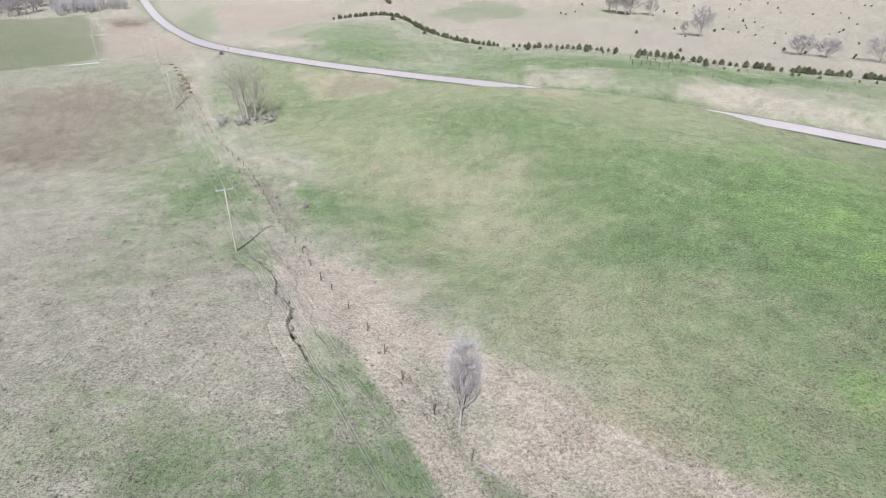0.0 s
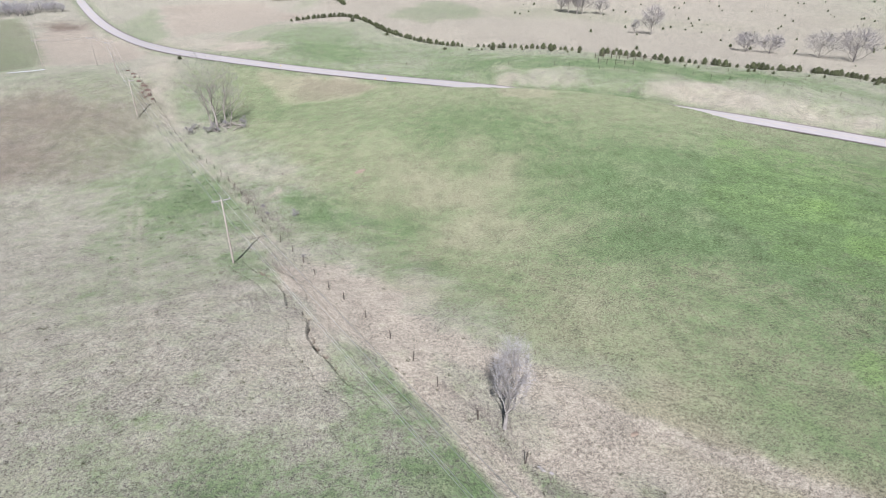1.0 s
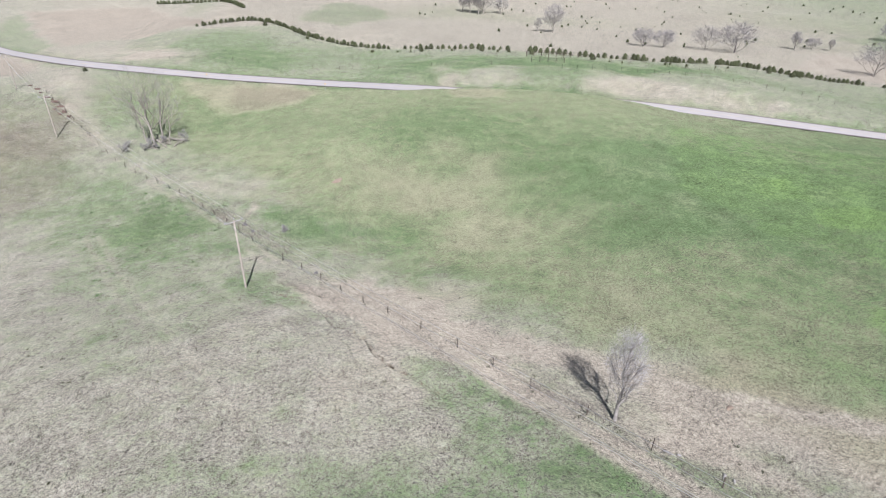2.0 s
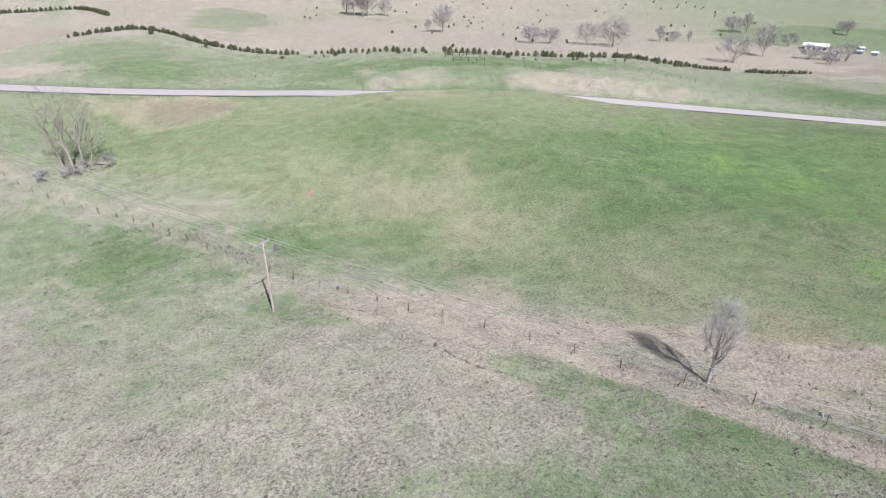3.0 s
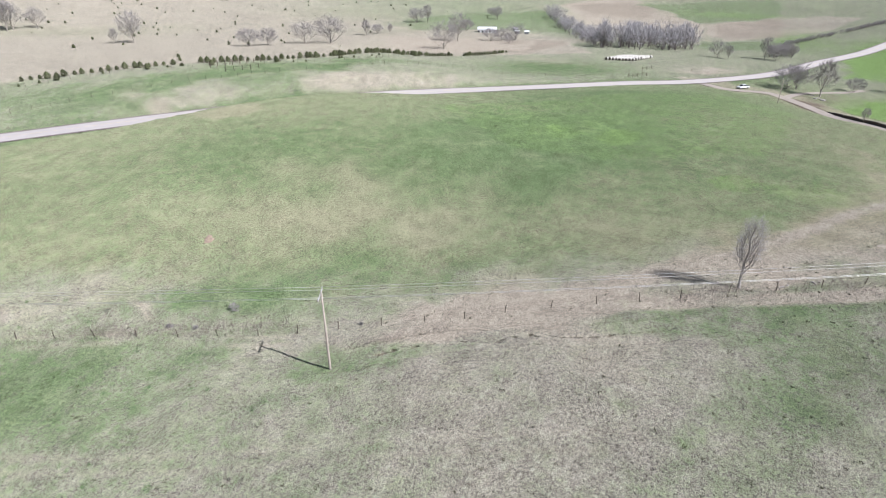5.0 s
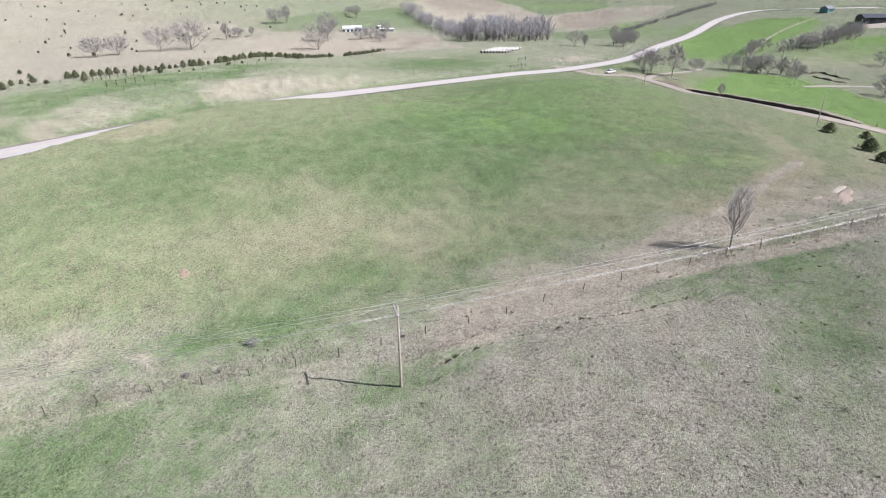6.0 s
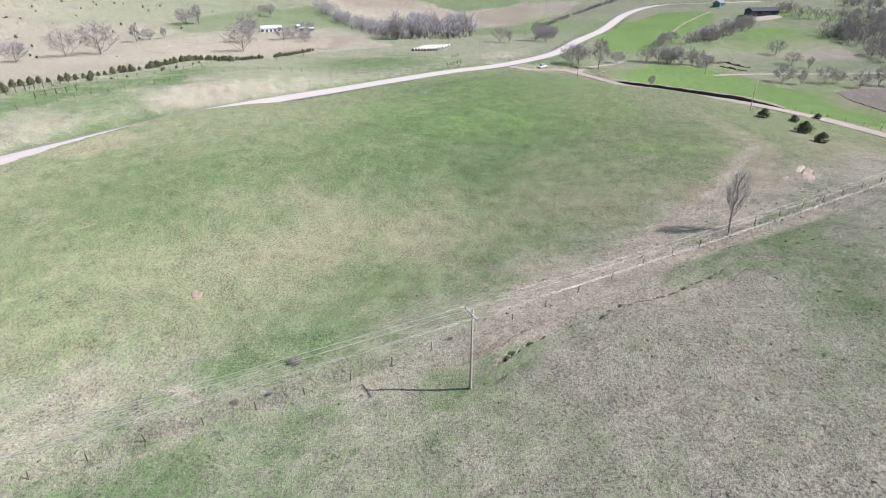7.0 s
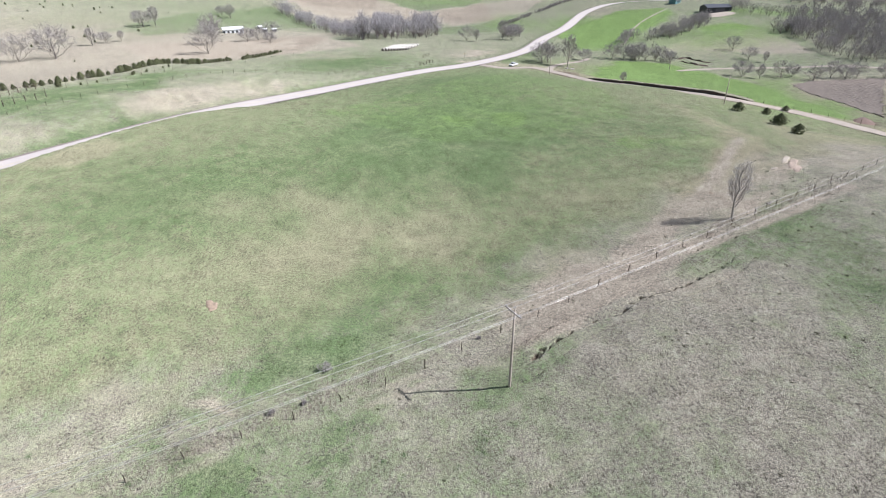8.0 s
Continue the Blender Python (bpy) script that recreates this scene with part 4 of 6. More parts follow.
for i, (x, y, wide, deep, turn, mat) in enumerate(((25.2, 11.6, 2.3, 0.7, -0.75, pale_clay_mat), (22.3, 11.9, 2.6, 1.1, -0.6, clay_mat), (19.6, 12.6, 1.9, 0.7, -0.5, clay_mat), (20.2, 16.6, 1.0, 0.4, -0.8, pale_clay_mat))):
    bare_spot(x, y, wide, deep, 51 + i, mat, "pale scar of bare clay worn through the grass", turn, 40)


# ploughed field: furrow ridges laid over the slope
plough_mat = plain("ploughed_stubble_soil", (0.27, 0.225, 0.185), 0.95, vary=0.35, scale=0.9, bump=0.05)
PLOUGH = next(poly for kind, amount, poly in FIELDS if kind == "plough")


def furrows(poly, heading, across, along):
    ca, sa = math.cos(heading), math.sin(heading)
    us, vs = [x * ca + y * sa for x, y in poly], [y * ca - x * sa for x, y in poly]
    u = np.arange(min(us), max(us), along)
    v = np.arange(min(vs), max(vs), across)
    U, V = np.meshgrid(u, v)
    V2 = V + 1.2 * np.sin(U / 17.0) + 0.12 * wave(U, V, 5, 91)
    X, Y = U * ca - V2 * sa, U * sa + V2 * ca
    inside = within(X + wave(X, Y, 9, 92), Y + wave(X, Y, 8, 93), poly, np.ones(X.shape)) > 0.45
    ridge = np.where(np.arange(len(v)) % 2 == 0, 0.03, 0.24)[:, None]
    Z = land(X.ravel(), Y.ravel(), False).reshape(X.shape) + ridge * (1 + 0.4 * wave(X, Y, 2.3, 94)) + 0.08
    verts = np.stack([X, Y, Z], -1).reshape(-1, 3)
    k = len(u)
    faces = [(j * k + i, j * k + i + 1, (j + 1) * k + i + 1, (j + 1) * k + i)
             for j in range(len(v) - 1) for i in range(k - 1) if inside[j, i] and inside[j + 1, i + 1] and inside[j, i + 1] and inside[j + 1, i]]
    return mesh_of("furrows", verts, faces, plough_mat)


tagged(new("ploughed_field", furrows(PLOUGH, math.radians(167), 0.5, 1.5)), "ploughed brown field with straw-flecked furrows", "field", kind="structure")

# ---- trees ----
def bare_tree(seed, height, spread, limbs=6, depth=4, twigs=4, twig_len=0.6, twig_width=0.035, lean=0.0, fork=0.3, sides=5, up=0.35, stem=0.55, reach=(0.42, 0.68), split=3):
    """Trunk and limbs as tapered tubes, and the twigs as loose slivers."""
    rng = random.Random(seed)
    wood, tw = Shape(), []

    def sliver(p, d, length):
        a = d.cross(Vector((rng.uniform(-1, 1), rng.uniform(-1, 1), rng.uniform(-1, 1)))).normalized() * twig_width * 0.5
        tw.append((tuple(p - a), tuple(p + a), tuple(p + d * length)))

    def grow(p, d, length, radius, level):
        pts, rad, q, e = [p], [radius], p, d
        n = 3 if level < 2 else 2
        for i in range(n):
            e = (e + Vector((rng.uniform(-1, 1), rng.uniform(-1, 1), rng.uniform(-0.5, 0.9))) * 0.22).normalized()
            q = q + e * length / n
            pts.append(q)
            rad.append(radius * (1 - 0.55 * (i + 1) / n))
        wood.tube([tuple(a) for a in pts], rad, sides if level < 2 else 3, cap=False)
        if level >= 2:
            for i in range(twigs):
                k = rng.uniform(0.2, 1)
                s = pts[0].lerp(pts[-1], k)
                t = (e + Vector((rng.gauss(0, 1), rng.gauss(0, 1), rng.gauss(0.3, 0.8))) * 0.7).normalized()
                sliver(s, t, twig_len * rng.uniform(0.5, 1.3))
                if rng.random() < 0.6:
                    sliver(s + t * twig_len * 0.4, (t + Vector((rng.gauss(0, 1), rng.gauss(0, 1), rng.gauss(0, 1))) * 0.6).normalized(), twig_len * 0.7)
        if level >= depth:
            return
        for i in range(limbs if level == 0 else split):
            k = rng.uniform(fork, 1.0) if level == 0 else rng.uniform(0.35, 1.0)
            seg = min(n - 1, int(k * n))
            s = pts[seg].lerp(pts[seg + 1], k * n - seg)
            w = rng.uniform(0, 2 * math.pi)
            out = Vector((math.cos(w), math.sin(w), 0))
            if level == 0:
                t = (e * (1 - spread) * (0.3 + k) + out * spread * (1.35 - 0.7 * k) + Vector((0, 0, up))).normalized()
                far = rng.uniform(*reach) * (1.2 - 0.55 * k)
            else:
                t = (e * (1 - 0.6 * spread) + out * 0.6 * spread + Vector((0, 0, 0.6 * up))).normalized()
                far = rng.uniform(0.45, 0.75)
            grow(s, t, length * far, radius * (1 - 0.55 * k) * 0.62, level + 1)

    base = Vector((0, 0, -0.15))
    grow(base, Vector((lean, rng.uniform(-0.05, 0.05), 1)).normalized(), height * stem, height * 0.022, 0)
    top = max(max(v[2] for v in wood.v), max((t[2][2] for t in tw), default=0))
    k = height / top
    wood.v = [(x * k, y * k, z * k) for x, y, z in wood.v]
    tw = [tuple((x * k, y * k, z * k) for x, y, z in t) for t in tw]
    return wood, tw


def crown_tree(seed, height, width, base=0.2, limbs=9, subs=7, twigs=8, twig_len=0.9, twig_width=0.05, stem=0.6, lean=0.0, sides=6, girth=0.02, fine=1.0, crook=0.09, round_limbs=5, bends=2):
    """A trunk whose limbs fan out into a rounded crown; the twigs are loose slivers."""
    rng = random.Random(seed)
    wood, tw = Shape(), []
    mid = Vector((lean * height * 0.55, 0, height * (base + 1) * 0.5))
    half = Vector((width * 0.5, width * 0.5, height * (1 - base) * 0.5))

    def bend(a, b, amount, n=3):
        pts, ln = [a], (b - a).length
        for i in range(1, n):
            pts.append(a.lerp(b, i / n) + Vector((rng.uniform(-1, 1), rng.uniform(-1, 1), rng.uniform(-0.2, 1))) * ln * amount)
        return pts + [b]

    def on(pts, k):
        f = k * (len(pts) - 1)
        i = min(int(f), len(pts) - 2)
        return pts[i].lerp(pts[i + 1], f - i)

    top = Vector((lean * height * stem, 0, height * stem))
    trunk = bend(Vector((0, 0, -0.15)), top, 0.03, 5)
    r0 = height * girth
    wood.tube([tuple(q) for q in trunk], [r0 * (1.15 if i == 0 else 1 - 0.62 * i / 5) for i in range(6)], sides, cap=False)
    for i in range(limbs):
        u = -0.35 + 1.33 * (i + rng.uniform(0, 1)) / limbs
        a = i * 2.4 + rng.uniform(-0.5, 0.5)
        ring = math.sqrt(max(0.0, 1 - min(u, 0.99) ** 2))
        goal = mid + Vector((half.x * ring * math.cos(a), half.y * ring * math.sin(a), half.z * u)) * rng.uniform(0.62, 0.92)
        k = min(0.98, max(0.12, (0.55 * base + (stem - 0.55 * base) * (u + 0.35) / 1.33) / stem - rng.uniform(0.0, 0.12)))
        limb = bend(on(trunk, k), goal, crook, 4)
        r1 = r0 * (1 - 0.62 * k) * rng.uniform(0.42, 0.6) * fine
        wood.tube([tuple(q) for q in limb], [r1, r1 * 0.8, r1 * 0.6, r1 * 0.42, r1 * 0.2], round_limbs, cap=False)
        for j in range(subs):
            v = Vector((rng.gauss(0, 1), rng.gauss(0, 1), rng.gauss(0.25, 0.8)))
            end = goal + Vector((v.x * half.x, v.y * half.y, v.z * half.z)) * 0.30
            e = end - mid
            q = math.sqrt((e.x / half.x) ** 2 + (e.y / half.y) ** 2 + (e.z / half.z) ** 2)
            if q > 1:
                end = mid + e * (rng.uniform(0.9, 1.04) / q)
            sub = bend(on(limb, rng.uniform(0.3, 0.95)), end, 0.10, bends)
            wood.tube([tuple(q) for q in sub], [r1 * 0.36, r1 * 0.22, r1 * 0.08][:: 3 - bends], 3, cap=False)
            for t in range(twigs):
                s = on(sub, rng.uniform(0.25, 1))
                d = ((s - mid).normalized() * 0.5 + (end - sub[0]).normalized() * 0.5 + Vector((rng.gauss(0, 0.55), rng.gauss(0, 0.55), rng.gauss(0.2, 0.5)))).normalized()
                ln = twig_len * rng.uniform(0.5, 1.25)
                w = d.cross(Vector((rng.uniform(-1, 1), rng.uniform(-1, 1), rng.uniform(-1, 1)))).normalized() * twig_width * 0.5
                tw.append((tuple(s - w), tuple(s + w), tuple(s + d * ln)))
    return wood, tw


def tree_thing(name, label, category, seed, at, mats, group="", make=bare_tree, **shape):
    wood, tw = make(seed, **shape)
    ob = thing(name, label, category, at, group=group)
    part("trunk", wood.mesh("trunk", mats[0], True), ob)
    part("crown", tri_mesh("crown", tw, mats[1]), ob)
    return ob


lone_bark_mat = plain("light_grey_bark", (0.37, 0.335, 0.30), 0.95, vary=0.3, scale=3, bump=0.02)
lone_twig_mat = plain("pale_fine_twigs", (0.54, 0.505, 0.49), 0.95, vary=0.1, scale=1.0)
tree_thing("bare_tree", "bare grey tree with fine twigs beside the fence", "tree", 5, (1.3, 33.2, ground_at(1.3, 33.2)), (lone_bark_mat, lone_twig_mat),
                  make=crown_tree, height=9.7, width=3.5, base=0.20, limbs=24, subs=12, twigs=11, twig_len=0.8, twig_width=0.011, stem=0.84, lean=0.04, sides=8, girth=0.017, fine=0.85, crook=0.13)

cottonwood = tree_thing("dead_tree", "big bare cottonwood with several bleached stems", "tree", 11, (-54.6, 152.6, ground_at(-54.6, 152.6)), (dead_mat, twig_mat),
                        make=crown_tree, height=20.5, width=16, base=0.26, limbs=15, subs=7, twigs=7, twig_len=1.3, twig_width=0.03, stem=0.55, lean=-0.06, sides=8, girth=0.014, crook=0.17)
for i, (dx, dy, h, s) in enumerate(((1.8, 0.8, 18.0, 12), (-1.8, 1.2, 15.0, 13), (3.6, -0.3, 12.0, 14))):
    wood, tw = crown_tree(s, h, 0.7 * h, base=0.30, limbs=10, subs=7, twigs=6, twig_len=1.2, twig_width=0.028, stem=0.6, lean=0.13 * (1 if dx > 0 else -1), girth=0.013, crook=0.17)
    part("trunk", wood.mesh("trunk", dead_mat, True), cottonwood, at=(dx, dy, 0))
    part("crown", tri_mesh("crown", tw, twig_mat), cottonwood, at=(dx, dy, 0))
fallen_rng = random.Random(4)
for i in range(16):
    x, y = -54.6 + fallen_rng.uniform(-1, 8), 152.6 + fallen_rng.uniform(-4.5, 0.5)
    s, w = Shape(), fallen_rng.uniform(0, 6.28)
    ln = fallen_rng.uniform(2.0, 4.5)
    p0, p1 = (0, 0, 0.12), (math.cos(w) * ln, math.sin(w) * ln, fallen_rng.uniform(0.2, 1.4))
    mid = tuple(0.5 * (a + b) + fallen_rng.uniform(-0.25, 0.25) for a, b in zip(p0, p1))
    s.tube([p0, mid, p1], (0.16, 0.11, 0.04), 6)
    for k in range(5):
        q = tuple(a + (b - a) * fallen_rng.uniform(0.3, 0.9) for a, b in zip(p0, p1))
        s.tube([q, tuple(c + fallen_rng.uniform(-0.9, 0.9) for c in q[:2]) + (q[2] + fallen_rng.uniform(0, 0.9),)], (0.05, 0.015), 4)
    branch = thing("fallen_branch", "bleached fallen branch lying under the dead tree", "branch", (x, y, ground_at(x, y)), group="fallen branches")
    part("wood", s.mesh("wood", dead_mat), branch)

# far trees: a few kinds, each copied
KINDS = [
    (12, 15.5, 0.03, 18, 0.45, "round-crowned bare grey tree in the pasture"), (12, 7.5, 0.10, 16, 0.7, "tall bare grey tree with an open crown"),
    (12, 11, 0.06, 18, 0.6, "spreading bare tree with pale limbs"), (9, 12, 0.0, 18, 0.4, "low bushy bare tree")]
kind_first = {}


def far_tree(kind, x, y, height, turn, pale=False):
    key = (kind, pale)
    z = ground_at(x, y) - 0.1
    if key not in kind_first:
        h, width, base, limbs, stem, label = KINDS[kind]
        kind_first[key] = tree_thing("bare_tree", label, "tree", 40 + kind, (x, y, z), (dead_mat if pale else bark_mat, twig_mat if pale or kind == 1 else wood_twig_mat), "bare trees of the far pasture",
                                     make=crown_tree, height=h, width=width, base=base, limbs=limbs, subs=12, twigs=15, twig_len=1.15, twig_width=0.06, stem=stem, sides=6, girth=0.018, fine=0.75)
        ob = kind_first[key]
    else:
        ob = copy_thing(kind_first[key], pose(x, y, z))
    k = height / KINDS[kind][0]
    ob.matrix_basis = pose(x, y, z, 0, 0, turn) @ Matrix.Diagonal((k, k, k, 1))
    return ob


PASTURE_TREES = [
    (135, 474, 20, 1, 1), (141, 469, 21, 1, 1), (146, 472, 18, 2, 1), (131, 480, 16, 1, 1), (161, 471, 14, 2, 1), (161, 372, 18.5, 2, 1), (152, 377, 9, 1, 1),
    (183, 299, 10.5, 3, 0), (193, 294, 10, 3, 0), (213, 283, 14, 0, 1), (222, 270, 17.5, 0, 0), (273, 279, 10.5, 1, 0), (284, 277, 7, 3, 0), (291, 271, 7, 1, 1)]
CREEK_TREES = [
    (360, 289, 12, 3, 0), (369, 284, 14, 1, 0), (236, 198, 16, 0, 1), (282, 212, 18, 2, 1), (345, 236, 9, 3, 0), (302, 197, 9, 3, 0), (311, 193, 9, 0, 0),
    (450, 255, 12, 2, 0), (322, 187, 12, 0, 0), (293, 180, 7, 3, 0), (318, 56, 10.5, 0, 1), (314, 50, 8, 1, 0), (329, 31, 13, 1, 1), (326, 25, 10, 3, 0)]
LANE_TREES = [
    (232, 21, 11, 3, 0), (236, 17, 12, 0, 0), (226, 8, 16, 1, 1), (252, -7, 7, 3, 0), (262, -26, 10, 0, 0), (263, -33, 10.5, 0, 0), (264, -40, 10, 3, 0), (263, -46, 9, 0, 0),
    (265, -53, 9, 1, 0), (262, -60, 7, 3, 0), (303, -117, 10, 0, 0), (277, -115, 9, 0, 0), (271, -122, 7, 1, 0), (232, -89, 9, 3, 0), (229, -97, 8, 1, 0)]
BROOK_TREES = [
    (235, -112, 10, 0, 1), (238, -120, 7, 3, 0), (229, -127, 9.5, 0, 0), (235, -140, 10, 2, 0), (233, -147, 8, 3, 0), (237, -156, 9, 0, 0), (236, -171, 8, 3, 0), (157, 1, 5, 1, 1),
    (330, -60, 8, 3, 0), (318, -50, 9, 1, 0), (306, -45, 7, 3, 0), (325, -53, 7, 3, 0), (467, 268, 8, 3, 0)]
tree_rng = random.Random(8)
for rows in (PASTURE_TREES, CREEK_TREES, LANE_TREES, BROOK_TREES):
    for x, y, h, kind, pale in rows:
        far_tree(kind, x, y, h, tree_rng.uniform(0, 360), bool(pale))


def inside_polygon(poly, x, y):
    hit, n = False, len(poly)
    for i in range(n):
        (x0, y0), (x1, y1) = poly[i], poly[(i + 1) % n]
        if (y0 > y) != (y1 > y) and x < (x1 - x0) * (y - y0) / (y1 - y0) + x0:
            hit = not hit
    return hit


def woods(name, label, poly, count, low, high, seed, twig=None):
    """A stand of bare trees as one piece of stuff."""
    rng = random.Random(seed)
    models = []
    for s in range(4):
        wood, tw = crown_tree(70 + s, 10, 7.5, base=0.0, limbs=9, subs=5, twigs=11, twig_len=1.3, twig_width=0.08, stem=0.5, sides=4, round_limbs=3, bends=1)
        models.append((wood, np.array(tw)))
    xs, ys = [p[0] for p in poly], [p[1] for p in poly]
    wv, wf, tws, made = [], [], [], 0
    while made < count:
        x, y = rng.uniform(min(xs), max(xs)), rng.uniform(min(ys), max(ys))
        if not inside_polygon(poly, x, y):
            continue
        made += 1
        wood, tw = models[made % 4]
        k, a = rng.uniform(low, high) / 10, rng.uniform(0, 6.28)
        m = np.array([[math.cos(a), -math.sin(a), 0], [math.sin(a), math.cos(a), 0], [0, 0, 1]]) * k
        o = np.array([x, y, ground_at(x, y) - 0.1])
        n = len(wv)
        wv += [tuple(m @ np.array(v) + o) for v in wood.v]
        wf += [tuple(n + i for i in f) for f in wood.f]
        tws.append(tw @ m.T + o)
    ob = thing(name, label, "woods", kind="stuff")
    part("trunks", mesh_of("trunks", wv, wf, bark_mat), ob)
    part("crowns", tri_mesh("crowns", np.concatenate(tws), twig or pale_twig_mat), ob)
    return ob


woods("creek_woods", "dense stand of bare grey trees along the creek", [(316, 124), (326, 106), (345, 82), (372, 72), (400, 84), (420, 110), (380, 130), (335, 138)], 95, 9, 19, 21)
woods("creek_woods", "ragged band of bare grey trees climbing the draw", [(320, 126), (350, 128), (418, 150), (467, 180), (564, 236), (566, 250), (470, 202), (420, 176), (350, 146)], 105, 6, 13, 22)
woods("hill_woods", "dark bare woods covering the far hillside", [(361, -167), (336, -176), (301, -175), (284, -168), (273, -183), (272, -205), (300, -240), (345, -250), (375, -215), (372, -185)], 180, 8, 12, 23, wood_twig_mat)
woods("hill_woods", "bare grove on the slope below the barn", [(324, -66), (333, -87), (370, -127), (398, -145), (404, -140), (372, -112), (345, -84), (330, -64)], 62, 7, 10, 24, wood_twig_mat)
woods("hill_woods", "dark bare woods on the ridge beyond the barn", [(436, -168), (394, -181), (378, -215), (348, -255), (385, -300), (425, -270), (412, -205), (440, -178)], 140, 7, 10.5, 25, wood_twig_mat)
woods("hill_woods", "dark strip of bare woods near the skyline", [(470, -238), (446, -258), (436, -290), (450, -330), (475, -330), (468, -290), (490, -240)], 80, 6, 9, 30, wood_twig_mat)
woods("brook_brush", "dark bare brush in the creek hollow", [(258, -32), (265, -62), (285, -70), (300, -52), (280, -35)], 34, 4, 7.5, 31, wood_twig_mat)
woods("far_woods", "dark bare woods on the horizon slope", [(-365, 455), (-352, 472), (-343, 500), (-330, 530), (-390, 560), (-460, 520), (-440, 450)], 150, 9, 14, 26, wood_twig_mat)
woods("far_woods", "bare thicket beyond the green slope", [(-319, 491), (-301, 526), (-285, 545), (-300, 556), (-335, 515)], 55, 7, 11, 27)
woods("brush_row", "dark row of brush along the far field edge", [(453, 15), (479, 1), (512, -20.5), (533, -38), (559, -57.5), (588, -83), (592, -79), (561, -53), (535, -34), (513, -16.5), (481, 5), (457, 19)], 240, 2.4, 4.2, 29, wood_twig_mat)
woods("road_brush", "bare brush beside the road bend", [(340, 28), (360, 30), (372, 18), (352, 12)], 22, 7, 10, 28, twig_mat)


# ---- cedars ----
def cedar_mesh(seed, height, width, leaves):
    rng = np.random.RandomState(seed)
    t = rng.uniform(0, 1, leaves) ** 0.75
    z = height * (0.06 + 0.94 * t)
    r = 0.5 * width * np.minimum(1.0, 1.25 * (1 - t) ** 0.6) * np.minimum(1, 0.55 + 2.5 * t) * (0.55 + 0.45 * rng.uniform(0, 1, leaves)) * (1 + 0.25 * np.sin(t * 17 + seed))
    a = rng.uniform(0, 2 * np.pi, leaves)
    c = np.stack([r * np.cos(a), r * np.sin(a), z], -1)
    out = np.stack([np.cos(a), np.sin(a), rng.uniform(-0.7, 0.2, leaves)], -1)
    side = np.stack([-np.sin(a), np.cos(a), rng.uniform(-0.4, 0.4, leaves)], -1)
    s = (0.08 + 0.14 * rng.uniform(0, 1, leaves))[:, None] * height / 2.5
    tri = np.stack([c - side * s, c + side * s, c + out * s * 2.0], 1)
    tri2 = np.stack([c - side * s + out * s * 0.5, c + side * s + out * s * 0.5, c + np.array([0, 0, 1.8]) * s], 1)
    return np.concatenate([tri, tri2])


CEDARS = []
for s in range(3):
    trunk = Shape().tube([(0, 0, -0.1), (0, 0, 1.0), (0, 0, 2.2)], (0.07, 0.05, 0.02), 5).mesh("trunk", bark_mat)
    CEDARS.append((tri_mesh("crown", cedar_mesh(s, 2.6, 2.7, 420), cedar_mat), trunk))


def cedar(x, y, scale, label, group, seed, wide=1.0):
    ob = thing("cedar", label, "cedar", (x, y, ground_at(x, y)), group=group)
    ob.matrix_basis = pose(x, y, ground_at(x, y) - 0.05, 0, 0, seed * 77 % 360) @ Matrix.Diagonal((scale * wide, scale * wide, scale, 1))
    crown, trunk = CEDARS[seed % 3]
    part("trunk", trunk, ob)
    part("crown", crown, ob)
    return ob


hedge_rng = random.Random(15)
along, last = 0.0, HEDGE_LINE[0, :2]
next_at = 0.0
for p in smooth_line(HEDGE_LINE[::6, :2], 0.5):
    along += float(np.linalg.norm(p - last))
    last = p
    if along < next_at:
        continue
    far_left = p[0] < 15
    gap = any(abs(p[0] - g) < 2.4 for g in (25, 64, 130, 204))
    next_at = along + (1.4 if far_left else 1.6 if p[0] > 100 else 1.9) * hedge_rng.uniform(0.8, 1.3)
    if not gap:
        cedar(p[0] + hedge_rng.uniform(-0.5, 0.5), p[1] + hedge_rng.uniform(-0.5, 0.5), hedge_rng.uniform(0.48, 0.86), "dark green cedar in the windbreak row", "windbreak cedars", hedge_rng.randrange(999))
for i in range(24):
    k = hedge_rng.uniform(0.28, 0.95)
    p = HEDGE_LINE[int(k * (len(HEDGE_LINE) - 1)), :2]
    cedar(p[0] - hedge_rng.uniform(1, 4), p[1] - hedge_rng.uniform(6, 9), hedge_rng.uniform(0.25, 0.42) if i > 6 else 0.7, "small young cedar below the windbreak row", "young cedars", i)
for i, (x, y, s) in enumerate(((79, -6.7, 0.9), (80, -15.5, 0.7), (61.5, -8.3, 1.05), (65, -10, 0.75), (49.5, -5.6, 0.85), (96, -31, 0.6), (-84, 218, 0.45), (-26, 297, 0.7), (-9, 262, 0.5))):
    cedar(x, y, s, "bushy wild cedar in the grass", "wild cedars", i + 3, 1.35)
FAR_ROW = smooth_line([(-113, 557), (-97.6, 547), (-82.7, 538), (-69.6, 535), (-58.5, 528), (-48.6, 495), (-41, 445)], 2.8)
for i, p in enumerate(FAR_ROW):
    cedar(p[0] + hedge_rng.uniform(-0.6, 0.6), p[1] + hedge_rng.uniform(-0.6, 0.6), hedge_rng.uniform(0.8, 1.2), "dark cedar in a distant windbreak row", "distant windbreak cedars", i)
shrub_rng = random.Random(19)
shrubs = 0
